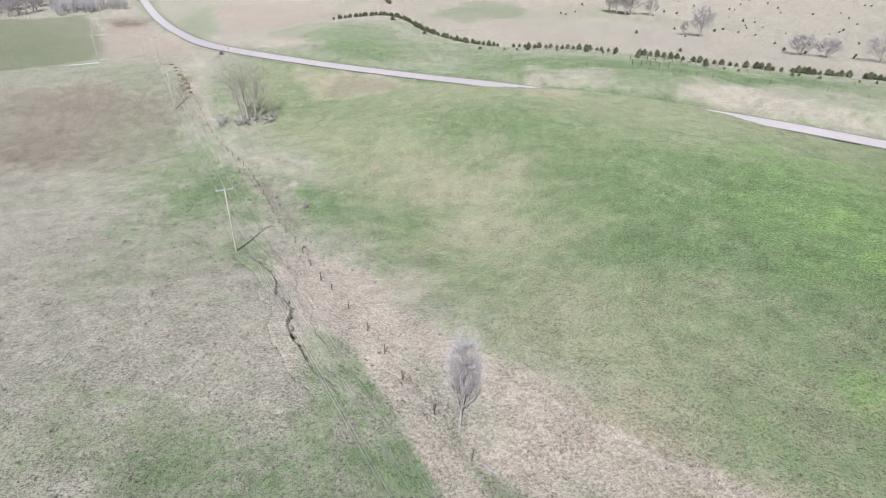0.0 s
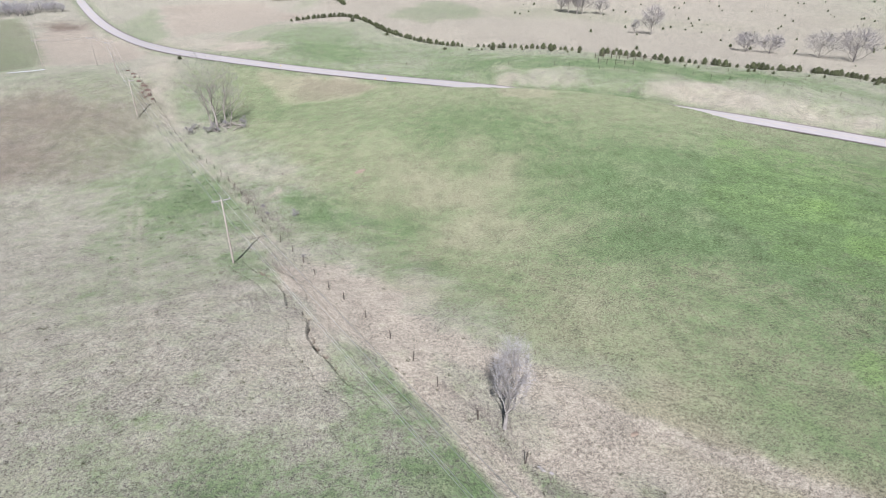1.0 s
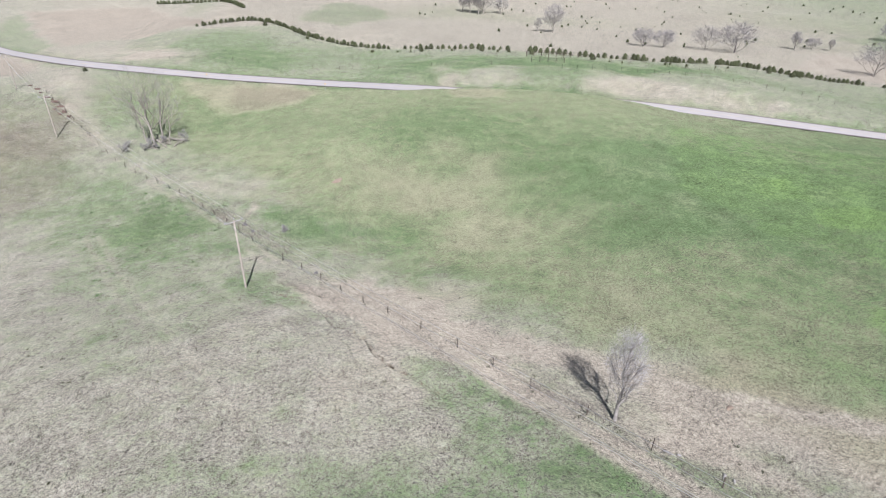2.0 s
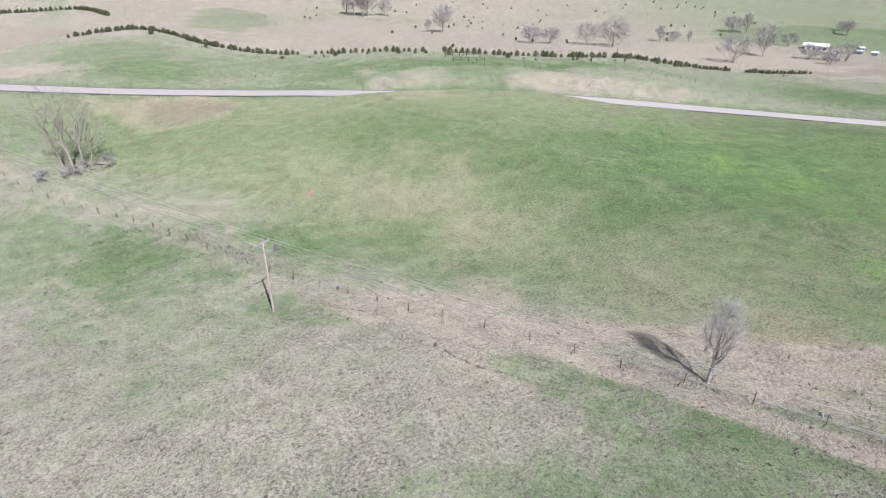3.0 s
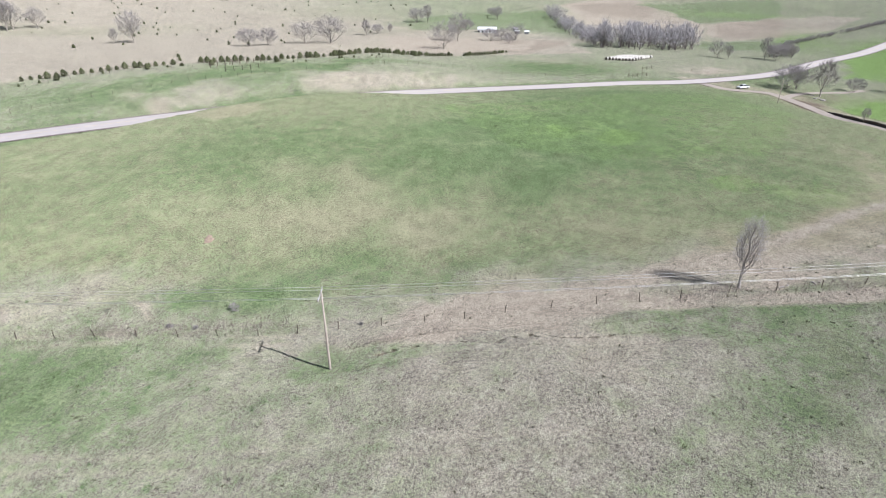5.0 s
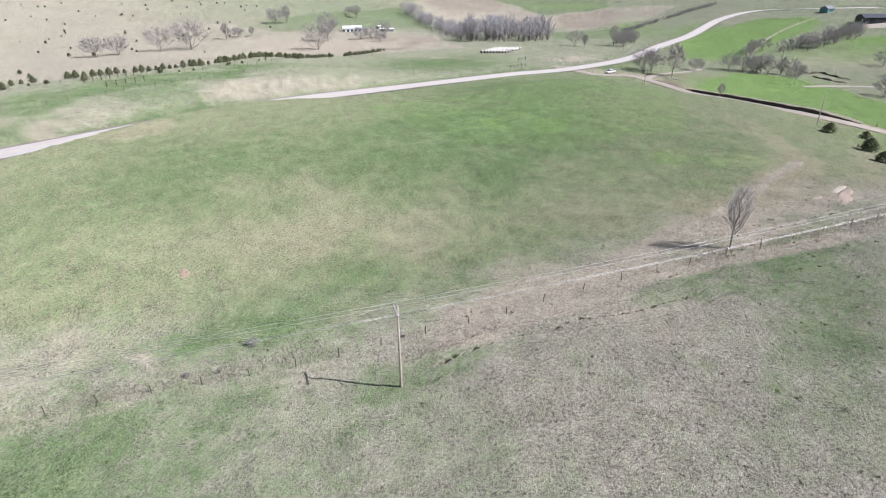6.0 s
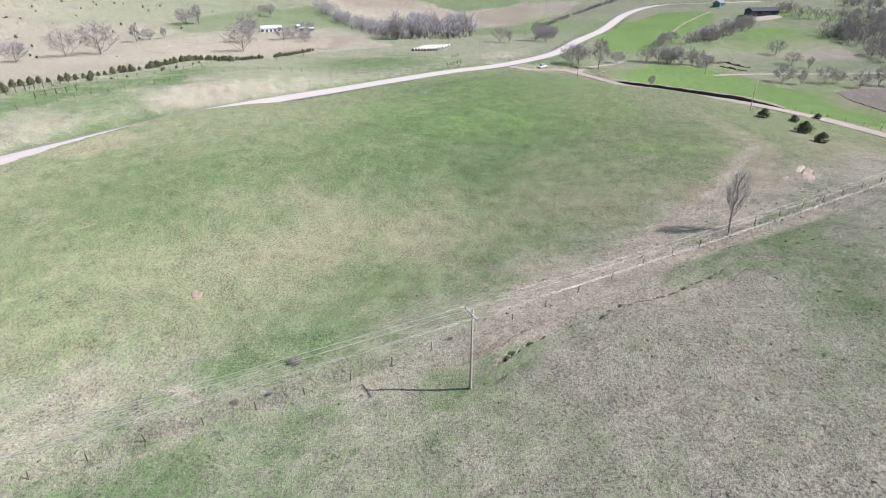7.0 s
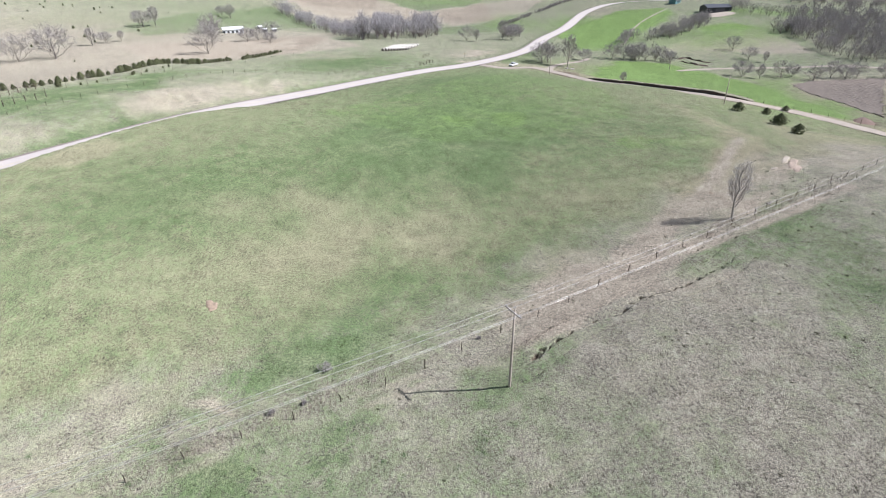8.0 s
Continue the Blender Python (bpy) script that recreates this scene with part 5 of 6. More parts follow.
while shrubs < 125:
    x, y = shrub_rng.uniform(60, 480), shrub_rng.uniform(225, 560)
    hy = float(np.interp(x, HEDGE_LINE[20:, 0], HEDGE_LINE[20:, 1], right=170))
    if y < hy + 25 or (x > 330 and y < 250):
        continue
    if (x < 170 or y < 300) and shrub_rng.random() < 0.72:
        continue
    cedar(x, y, shrub_rng.uniform(0.3, 0.75), "small dark cedar shrub dotted on the tan pasture", "pasture shrubs", shrubs)
    shrubs += 1

# ---- utility poles and wires ----
ARM = Vector((0.87, 0.49, 0)).normalized()


def utility_pole(x, y, height, label, turn=0.0, arm=True, group="utility poles"):
    ob = thing("utility_pole", label, "utility pole", (x, y, ground_at(x, y)), turn, group)
    part("shaft", Shape().tube([(0, 0, -0.6), (0, 0, 0.5), (0, 0, height * 0.5), (0, 0, height)], (0.15, 0.145, 0.125, 0.09), 12).mesh("shaft", pole_mat, True), ob)
    if arm:
        z = height - 0.30
        part("crossarm", Shape().box(-1.25, 0.10, z - 0.06, 1.25, 0.21, z + 0.06).mesh("crossarm", arm_mat), ob, "grey wooden crossarm")
        for sgn in (-1, 1):
            part("brace", Shape().tube([(sgn * 0.62, 0.22, z - 0.05), (sgn * 0.05, 0.14, z - 0.75)], (0.025, 0.025), 6).mesh("brace", arm_mat), ob, "grey steel brace")
        for px in (-1.15, -0.95, 1.12):
            part("insulator", Shape().tube([(px, 0.155, z + 0.06), (px, 0.155, z + 0.13), (px, 0.155, z + 0.16), (px, 0.155, z + 0.25)], (0.02, 0.035, 0.055, 0.03), 8).mesh("insulator", porcelain_mat, True), ob, "small grey porcelain insulator")
        part("insulator", Shape().tube([(0, 0, height), (0, 0, height + 0.15), (0, 0, height + 0.19), (0, 0, height + 0.30)], (0.02, 0.035, 0.055, 0.03), 8).mesh("insulator", porcelain_mat, True), ob, "small grey porcelain insulator")
    return ob


# First pole is unseen: height and place fit the wires to the view.
POLES = [(10.65, -1.98, 6.7), (-30.45, 71.05, 10.05), (-77.5, 158.9, 10.2), (-94.6, 190.5, 9.5), (-113, 217.5, 9.5), (-155, 258, 10.5), (-249, 424, 13)]
ARM_TURN = math.degrees(math.atan2(ARM.y, ARM.x))
for i, (x, y, h) in enumerate(POLES):
    utility_pole(x, y, h, "weathered wooden utility pole with a crossarm", ARM_TURN)
for x, y, h in ((89.2, -7.6, 8.2), (189, 25, 9.0), (243, -53, 8.5)):
    utility_pole(x, y, h, "plain weathered utility pole beside the dirt road", 0, False, "roadside poles")
for x, y, h in ((-294.5, 499, 11), (-291.5, 506, 11), (-300, 503, 11)):
    utility_pole(x, y, h, "grey pole of a far transmission structure", ARM_TURN, True, "far transmission poles")


def wire_between(a, b, sag, radius):
    pts = []
    for k in range(25):
        t = k / 24
        p = a.lerp(b, t)
        pts.append((p.x, p.y, p.z - sag * 4 * t * (1 - t)))
    return Shape().tube(pts, [radius] * len(pts), 5)


for (x0, y0, h0), (x1, y1, h1) in zip(POLES[:-1], POLES[1:]):
    span = thing("power_line", "span of bright aluminium power wires between poles", "power line", group="wire spans")
    length = math.hypot(x1 - x0, y1 - y0)
    for off, lift in ((-1.15, -0.05), (-0.95, -0.05), (1.12, -0.05), (0.0, 0.28)):
        a = Vector((x0, y0, ground_at(x0, y0) + h0 + lift)) + ARM * off
        b = Vector((x1, y1, ground_at(x1, y1) + h1 + lift)) + ARM * off
        part("wire", wire_between(a, b, length * 0.005, 0.012).mesh("wire", wire_mat, True), span)


# ---- fences ----
def fence(label, line, spacing, height, radius, group, strands=3, seed=1, every=1):
    rng = random.Random(seed)
    ob = thing("fence", label, "fence", group=group)
    meshes = []
    for k in range(4):
        s, tilt = Shape(), 0.05
        s.tube([(0, 0, -0.3), (0, 0, height * 0.5), (rng.uniform(-tilt, tilt), rng.uniform(-tilt, tilt), height)], (radius, radius * 0.95, radius * 0.85), 7)
        meshes.append(s.mesh("post", post_mat))
    tops, walked, last, due = [], 0.0, line[0, :2], 0.0
    for p in smooth_line(line[:, :2], 0.4):
        walked += float(np.linalg.norm(p - last))
        last = p
        if walked >= due:
            due = walked + spacing * rng.uniform(0.9, 1.1)
            z = ground_at(p[0], p[1])
            o = part("post", meshes[rng.randrange(4)], ob, at=(p[0], p[1], z), turn=rng.uniform(0, 360))
            o.matrix_basis = o.matrix_basis @ pose(0, 0, 0, rng.uniform(-5, 5), rng.uniform(-5, 5), 0) @ Matrix.Diagonal((1, 1, rng.uniform(0.85, 1.12), 1))
            tops.append((p[0], p[1], z))
    for k in range(strands):
        h = height * (0.35 + 0.6 * k / max(1, strands - 1))
        part("wire", Shape().tube([(x, y, z + h) for x, y, z in tops], [0.006] * len(tops), 3).mesh("wire", rust_mat), ob, "rusty barbed wire")
    return ob


fence("old wire fence with weathered dark wooden posts", FENCE_LINE, 5.05, 1.15, 0.052, "wire fences", 3, 1)
BANK_FENCE = smooth_line([(-60, 232), (-30, 221), (-5, 209), (18, 194), (40, 182), (62, 172), (85, 161), (105, 150), (128, 139), (150, 128), (180, 112)], 2.0)
fence("wire fence with thin posts along the top of the road bank", BANK_FENCE, 4.6, 1.25, 0.06, "wire fences", 3, 2)
SOUTH_FENCE = smooth_line([(183, 3), (165, -3), (148, -8), (128, -13), (116, -19), (108, -27), (102, -38), (90, -48), (70, -54), (46, -65)], 2.0)
fence("wire fence with dark posts above the dirt road", SOUTH_FENCE, 4.5, 1.35, 0.07, "wire fences", 3, 3)
fence("old wire fence below the windbreak", HEDGE_LINE[34:] + np.array([0.0, -12.0]), 5.5, 1.2, 0.05, "wire fences", 2, 4)

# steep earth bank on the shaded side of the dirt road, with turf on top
bank_line = smooth_line([tuple(p) for p in DIRT_ROAD if 99 < p[0] < 186 and p[1] < 14], 1.0)
d = np.gradient(bank_line[:, :2], axis=0)
d /= np.linalg.norm(d, axis=1)[:, None]
left = np.stack([-d[:, 1], d[:, 0]], -1)
face, turf = Shape(), Shape()
for i, p in enumerate(bank_line):
    fade = min(1.0, (i + 1) / 8, (len(bank_line) - i) / 14)
    hgt = (0.95 + 0.08 * math.sin(i * 0.5) + 0.06 * math.sin(i * 1.7)) * fade
    for off, z in ((2.3, -0.3), (2.45 + 0.10 * math.sin(i * 1.1), 0.5 * hgt), (2.5 + 0.12 * math.sin(i * 0.8), hgt)):
        q = p[:2] + left[i] * off
        face.v.append((q[0], q[1], p[2] + z))
    for off, k in ((2.5 + 0.12 * math.sin(i * 0.8), 1.0), (4.5, 1.0), (8.0, 0.7), (13.0, 0.0)):
        q = p[:2] + left[i] * off
        low = ground_at(q[0], q[1]) - 0.25
        turf.v.append((q[0], q[1], max(low, (p[2] + hgt + 0.02) * k + low * (1 - k))))
for i in range(len(bank_line) - 1):
    face.f += [(i * 3 + j, i * 3 + j + 1, (i + 1) * 3 + j + 1, (i + 1) * 3 + j) for j in range(2)]
    turf.f += [(i * 4 + j, i * 4 + j + 1, (i + 1) * 4 + j + 1, (i + 1) * 4 + j) for j in range(3)]
bank = thing("earth_bank", "steep dark cut earth bank along the dirt road", "bank", kind="structure")
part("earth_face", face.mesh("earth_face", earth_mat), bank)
me = turf.mesh("turf", ground_mat, True)
layer = me.attributes.new("cover", "FLOAT_COLOR", "POINT")
tv = np.array(turf.v)
layer.data.foreach_set("color", cover(tv[:, 0], tv[:, 1]).astype(np.float32).ravel())
part("turf", me, bank, "strip of dry grass on top")

# ragged dark cut banks along the creek
for cut in ([(278.6, -66.7), (274.4, -70.2), (277.9, -76.3), (273.5, -79.6), (269.2, -82.8), (267.2, -87.5)], [(268.1, -69.7), (263.7, -72.4), (260.8, -77.2), (260.3, -83.0)]):
    line = smooth_line(cut, 1.2)
    wall = Shape()
    for i, (x, y) in enumerate(line):
        h = (0.7 + 0.35 * math.sin(i * 1.3) + 0.2 * math.sin(i * 2.9)) * min(1.0, (i + 1) / 4, (len(line) - i) / 4)
        z = ground_at(x, y)
        wall.v += [(x - 0.9, y - 0.3, z - 0.3), (x - 0.2 + 0.2 * math.sin(i * 1.7), y, z + 0.5 * h), (x + 0.15, y, z + h), (x + 2.6, y + 0.5, z - 0.2)]
    wall.f = [(i * 4 + j, i * 4 + j + 1, i * 4 + j + 5, i * 4 + j + 4) for i in range(len(line) - 1) for j in range(3)]
    creek = thing("creek_bank", "ragged dark eroded bank beside the creek", "bank", kind="structure")
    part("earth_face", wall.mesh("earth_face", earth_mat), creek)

# ---- buildings ----
def shed(name, label, category, x, y, turn, length, width, eave, ridge, wall_mat, top_mat, openings, lift=0.0):
    ob = thing(name, label, category, (x, y, ground_at(x, y) + lift), turn)
    w, n = width / 2, length / 2
    part("wall", Shape().prism([(-w, -0.5), (w, -0.5), (w, eave), (0, ridge - 0.15), (-w, eave)], -n, n).mesh("wall", wall_mat), ob)
    roof = Shape()
    roof.prism([(-w - 0.4, eave - 0.15), (0, ridge), (w + 0.4, eave - 0.15), (w + 0.4, eave + 0.02), (0, ridge + 0.18), (-w - 0.4, eave + 0.02)], -n - 0.4, n + 0.4)
    part("roof", roof.mesh("roof", top_mat), ob)
    for y0, y1, z0, z1, side in openings:
        s = Shape()
        if side == "front":
            s.box(w - 0.05, y0, z0, w + 0.06, y1, z1)
        elif side == "back":
            s.box(-w - 0.06, y0, z0, -w + 0.05, y1, z1)
        else:
            s.box(y0, n - 0.05, z0, y1, n + 0.06, z1)
        part("door" if z0 < 0.3 else "window", s.mesh("opening", glass_mat), ob)
    return ob


# Bays are dark plates on the closed wall, standing for the shade inside.
shed("white_shed", "long low white metal farm shed with dark plates for bays", "shed", 352, 222, 25, 14, 6, 2.5, 3.9, white_metal, white_metal,
     [(-5.9 + 2.9 * i, -4.5 + 2.9 * i, 0.1, 1.6, "back") for i in range(5)])
shed("barn", "long black metal barn on a gravel pad", "barn", 425, -158, 12, 23, 10, 3.6, 5.6, black_metal, slate_metal, [(-9, -5.4, 0.1, 3.0, "back"), (3.5, 7, 0.1, 3.0, "back")])
shed("house", "small teal farm house by the road", "house", 472, -141.5, 40, 9, 6.5, 2.8, 4.6, teal_mat, roof_mat, [(-3, -2, 1.0, 2.2, "back"), (1, 2, 1.0, 2.2, "back"), (-0.6, 0.4, 0.1, 2.1, "back")])
for i, (x, y) in enumerate(((372, 205), (380, 200), (391, 214))):
    shed("small_shed", "small grey outbuilding near the white shed", "shed", x, y, 30 * i, 3.2, 2.4, 1.9, 2.5, roof_mat, white_metal, [])
pad = Shape()
pts = [(9 * math.cos(a) * (1 + 0.15 * math.sin(3 * a)), 15 * math.sin(a), 0) for a in np.linspace(0, 2 * math.pi, 24, endpoint=False)]
gz = ground_at(415, -155)
pad.v = [(415 + x, -155 + y, ground_at(415 + x, -155 + y) + 0.15) for x, y, _ in pts] + [(415, -155, gz + 0.2)]
pad.f = [(i, (i + 1) % 24, 24) for i in range(24)]
tagged(new("gravel_pad", pad.mesh("gravel_pad", dirt_mat)), "pale gravel yard around the barn", "ground", kind="structure")

# ---- round bales ----
bale_body = Shape().tube([(0, -0.75, 0.78), (0, -0.70, 0.78), (0, 0.70, 0.78), (0, 0.75, 0.78)], (0.72, 0.80, 0.80, 0.72), 16).mesh("bale", bale_mat, True)
# Dark disc for one end only, the one turned to the camera.
bale_end = Shape().tube([(0, -0.775, 0.78), (0, -0.755, 0.78)], (0.66, 0.70), 16).mesh("bale_end", bale_end_mat)
bale_rng = random.Random(6)
first = None
for column in range(9):
    for i in range(14):
        if bale_rng.random() < 0.10:
            continue
        x = 250.6 + 0.84 * column + 1.68 * i + bale_rng.uniform(-0.3, 0.3)
        y = 106.6 - 1.58 * column - 0.42 * i + bale_rng.uniform(-0.15, 0.15)
        m = pose(x, y, ground_at(x, y) - 0.03, 0, 0, -106 + bale_rng.uniform(-6, 6))
        if first is None:
            first = thing("hay_bale", "pale wrapped round hay bale with a dark end", "hay bale", group="rows of round bales")
            part("hay", bale_body, first)
            part("end_face", bale_end, first, "dark end facing the camera")
            first.matrix_basis = m
        else:
            copy_thing(first, m)

# ---- pickup ----
px, py = 214.6, 38.3
truck = thing("pickup_truck", "white pickup truck parked on the dirt road", "truck", (px, py, ground_at(px, py) + 0.16), 139)
body = Shape().prism([(-2.75, 0.45), (2.7, 0.45), (2.85, 0.62), (2.8, 0.98), (1.55, 1.10), (-2.75, 1.08)], -0.95, 0.95)
part("body", body.mesh("body", paint_mat), truck)
part("cab", Shape().prism([(-0.75, 1.06), (1.5, 1.08), (0.85, 1.78), (-0.55, 1.80)], -0.82, 0.82).mesh("cab", paint_mat), truck)
part("windscreen", Shape().prism([(0.95, 1.72), (1.50, 1.14), (1.53, 1.16), (0.98, 1.74)], -0.74, 0.74).mesh("windscreen", glass_mat), truck)
for sgn in (-1, 1):
    part("side_window", Shape().prism([(-0.55, 1.14), (1.2, 1.14), (0.78, 1.68), (-0.45, 1.70)], sgn * 0.825, sgn * 0.835).mesh("side_window", glass_mat), truck)
# Bed is not hollow: a thin dark sheet lies on the body.
part("bed", Shape().box(-2.65, -0.80, 1.085, -0.85, 0.80, 1.10).mesh("bed", glass_mat), truck, "flat dark sheet on the truck bed")
for wx in (-1.75, 1.85):
    for sgn in (-1, 1):
        wheel = part("wheel", Shape().tube([(0, -0.12, 0), (0, 0.12, 0)], (0.37, 0.37), 18).mesh("wheel", tyre_mat), truck, at=(wx, sgn * 0.86, 0.37))
        part("rim", Shape().tube([(0, -0.13, 0), (0, 0.13, 0)], (0.20, 0.20), 12).mesh("rim", porcelain_mat), wheel)

# ---- road signs ----
for x, y, turn in ((-9.5, 180.5, 20), (-45, 200.5, 30), (256, 14, 60), (233, 62, 60), (300, 2, 60)):
    sign = thing("road_sign", "yellow diamond road sign on a thin post", "sign", (x, y, ground_at(x, y)), turn, "road signs")
    part("post", Shape().box(-0.04, -0.04, -0.2, 0.04, 0.04, 2.2).mesh("post", arm_mat), sign)
    part("plate", Shape().prism([(0, 1.78), (0.24, 2.02), (0, 2.26), (-0.24, 2.02)], -0.065, -0.045).mesh("plate", sign_mat), sign)

# ---- heavy corral posts by the road ----
for x0, y0, x1, y1, n in ((61, 190, 79, 186, 8), (59, 181, 69, 177, 5), (199, 85, 211, 79, 5), (228, 84, 236, 81, 3)):
    pen = thing("corral_fence", "short run of heavy dark wooden corral posts", "fence", group="corral fences")
    prev = None
    for i in range(n):
        qx, qy = x0 + (x1 - x0) * i / (n - 1), y0 + (y1 - y0) * i / (n - 1)
        z = ground_at(qx, qy)
        part("post", Shape().tube([(0, 0, -0.3), (0, 0, 1.6)], (0.12, 0.10), 8).mesh("post", post_mat), pen, at=(qx, qy, z))
        if prev:
            for h in (0.7, 1.3):
                part("rail", Shape().tube([(prev[0], prev[1], prev[2] + h), (qx, qy, z + h)], (0.035, 0.035), 6).mesh("rail", post_mat), pen)
        prev = (qx, qy, z)

# ---- small near things ----
# bare bush in the green hollow and low brush along the gully
def brush(x, y, size, label, seed, mats):
    tree_thing("bare_bush", label, "bush", seed, (x, y, ground_at(x, y)), mats, "bare bushes", height=size, spread=0.8, limbs=8, depth=3, twigs=4, twig_len=0.5, twig_width=0.02, fork=0.1, sides=4, up=0.2)


thicket_rng = random.Random(23)
for i in range(9):
    brush(-54.6 + thicket_rng.uniform(-7, 8), 152.0 + thicket_rng.uniform(-4, 2.5), thicket_rng.uniform(1.4, 2.8), "bare tangled brush under the old cottonwood", 60 + i, (bark_mat, wood_twig_mat))
brush(-24.9, 91.6, 1.7, "bare twiggy bush in the green hollow", 3, (bark_mat, twig_mat))
brush(-31.5, 96.2, 0.8, "low dry brush by the fence", 4, (bark_mat, twig_mat))
brush(-30.2, 93.0, 0.7, "low dry brush by the fence", 6, (bark_mat, twig_mat))
brush(-21.2, 73.6, 0.6, "low dry brush by the fence", 7, (bark_mat, twig_mat))

# eroded gully: a fine strip of ground with a ragged crack and washed-out pits
PITS = [(-26.1, 67.6, 0.55), (-25.5, 67.2, 0.4), (-24.7, 66.5, 0.40), (-21.1, 59.3, 0.26), (-19.4, 55.6, 0.22), (-17.7, 52.2, 0.28), (-16.9, 49.6, 0.26), (-15.8, 46.7, 0.30), (-14.6, 44.7, 0.36), (-13.4, 42.8, 0.22)]
gully_line = smooth_line(GULLY, 0.14)
gully_way = np.gradient(gully_line, axis=0)
gully_way /= np.linalg.norm(gully_way, axis=1)[:, None]
offsets = np.concatenate([np.linspace(-2.5, -0.75, 12), np.linspace(-0.7, 0.7, 41), np.linspace(0.75, 2.5, 12)])
GLX = gully_line[:, 0][:, None] - gully_way[:, 1][:, None] * offsets
GLY = gully_line[:, 1][:, None] + gully_way[:, 0][:, None] * offsets
lx, ly = gully_line[:, 0], gully_line[:, 1]
wander = 0.26 * wave(lx, ly, 2.4, 81) + 0.10 * wave(lx, ly, 0.8, 82)
taper = soft(37, 44, ly) * soft(69.5, 66, ly)
half = np.clip(0.02 + 0.15 * wave(lx, ly, 2.6, 83) + 0.06 * wave(lx, ly, 0.9, 84), 0.0, 0.26) * taper
across = np.abs(offsets[None, :] - wander[:, None])
open_crack = soft(0.0, 0.1, half)[:, None] * soft(0.09, -0.03, across - half[:, None])
for qx, qy, r in PITS:
    gap = np.hypot((GLX - qx) * 1.25, GLY - qy) * (1 + 0.2 * wave(GLX, GLY, 0.7, 85))
    open_crack = np.maximum(open_crack, soft(r * 1.15, r * 0.75, gap))
floor_z = land(GLX.ravel(), GLY.ravel(), False).reshape(GLX.shape) + 0.05 * wave(GLX, GLY, 3.1, 7)
swale = np.where(offsets[None, :] > 0, soft(2.2, 0.1, np.abs(offsets))[None, :], soft(0.5, 0.1, np.abs(offsets))[None, :])
rim_fade = soft(2.5, 2.1, np.abs(offsets))[None, :]
GLZ = floor_z - (0.08 + 0.22 * taper[:, None]) * swale - 0.75 * open_crack + 0.03 * wave(GLX, GLY, 0.7, 86) - 0.22 * (1 - rim_fade) + 0.03
k = len(offsets)
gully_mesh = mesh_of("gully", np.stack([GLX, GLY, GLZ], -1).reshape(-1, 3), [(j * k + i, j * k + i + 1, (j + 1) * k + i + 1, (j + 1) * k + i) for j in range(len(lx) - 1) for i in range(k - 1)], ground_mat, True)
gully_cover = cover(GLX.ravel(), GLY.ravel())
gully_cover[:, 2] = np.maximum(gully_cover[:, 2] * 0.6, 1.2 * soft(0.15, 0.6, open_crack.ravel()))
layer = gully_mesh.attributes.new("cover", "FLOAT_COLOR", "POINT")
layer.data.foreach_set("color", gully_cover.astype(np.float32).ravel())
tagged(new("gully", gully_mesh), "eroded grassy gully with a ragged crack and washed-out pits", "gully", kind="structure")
hole_rng = random.Random(12)
RED_BANK = [(-92.4, 193.9, 0.5), (-89.3, 189.7, 0.6), (-87.6, 186.4, 0.4), (-85.2, 182.8, 0.65), (-83.4, 181.0, 0.4), (-82.5, 179.4, 0.7), (-80.4, 176.4, 0.6), (-81.4, 174.6, 0.5), (-78.9, 173.2, 0.7), (-77.2, 170.3, 0.55), (-79.6, 171.6, 0.4)]
red_mat = plain("red_brown_clay", (0.17, 0.115, 0.092), 0.95, vary=0.3, scale=2)
for x, y, r in RED_BANK:
    clod = Shape()
    n, ring = 12, []
    for i in range(n):
        a = 2 * math.pi * i / n
        k = 0.68 * r * (0.7 + 0.7 * hole_rng.random())
        ring.append((k * math.cos(a) * 1.8, k * math.sin(a)))
    clod.v = [(qx * 1.3, qy * 1.3, -0.05) for qx, qy in ring] + [(qx, qy, 0.45 * r) for qx, qy in ring] + [(qx * 0.55, qy * 0.5 + 0.1, 0.05) for qx, qy in ring]
    for i in range(n):
        j = (i + 1) % n
        clod.f += [(i, j, n + j, n + i), (n + i, n + j, 2 * n + j, 2 * n + i)]
    clod.f.append(tuple(2 * n + i for i in range(n)))
    slump = thing("eroded_clod", "slumped red-brown clay clod in the eroded bank", "earth", (x, y, ground_at(x, y)), hole_rng.uniform(0, 360), "eroded clay bank")
    part("clay", clod.mesh("clay", red_mat), slump)
pipe_pts = [(-162 + 17.5 * k / 8, 245 - 4.5 * k / 8) for k in range(9)]
pipe = thing("pale_pipe", "long pale grey pipe lying on the ridge", "pipe")
part("pipe_wall", Shape().tube([(x, y, ground_at(x, y) + 0.22) for x, y in pipe_pts], [0.16] * 9, 8).mesh("pipe_wall", porcelain_mat, True), pipe)
for x, y, r in ((3.3, 28.6, 0.42), (3.9, 28.1, 0.2), (5.7, 25.3, 0.35), (6.1, 24.7, 0.18)):
    s = Shape().tube([(-r, 0, 0.02), (-0.4 * r, 0.2 * r, 0.08), (0.5 * r, 0, 0.09), (r, 0.1 * r, 0.04)], (0.05, 0.12, 0.10, 0.04), 7)
    rock = thing("stone", "pale weathered stone in the grass by the fence", "stone", (x, y, ground_at(x, y)), x * 40, "pale stones")
    part("rock", s.mesh("rock", stone_mat), rock)

# heap of red-brown earth beside the lush field
heap, n_ring = Shape(), 28
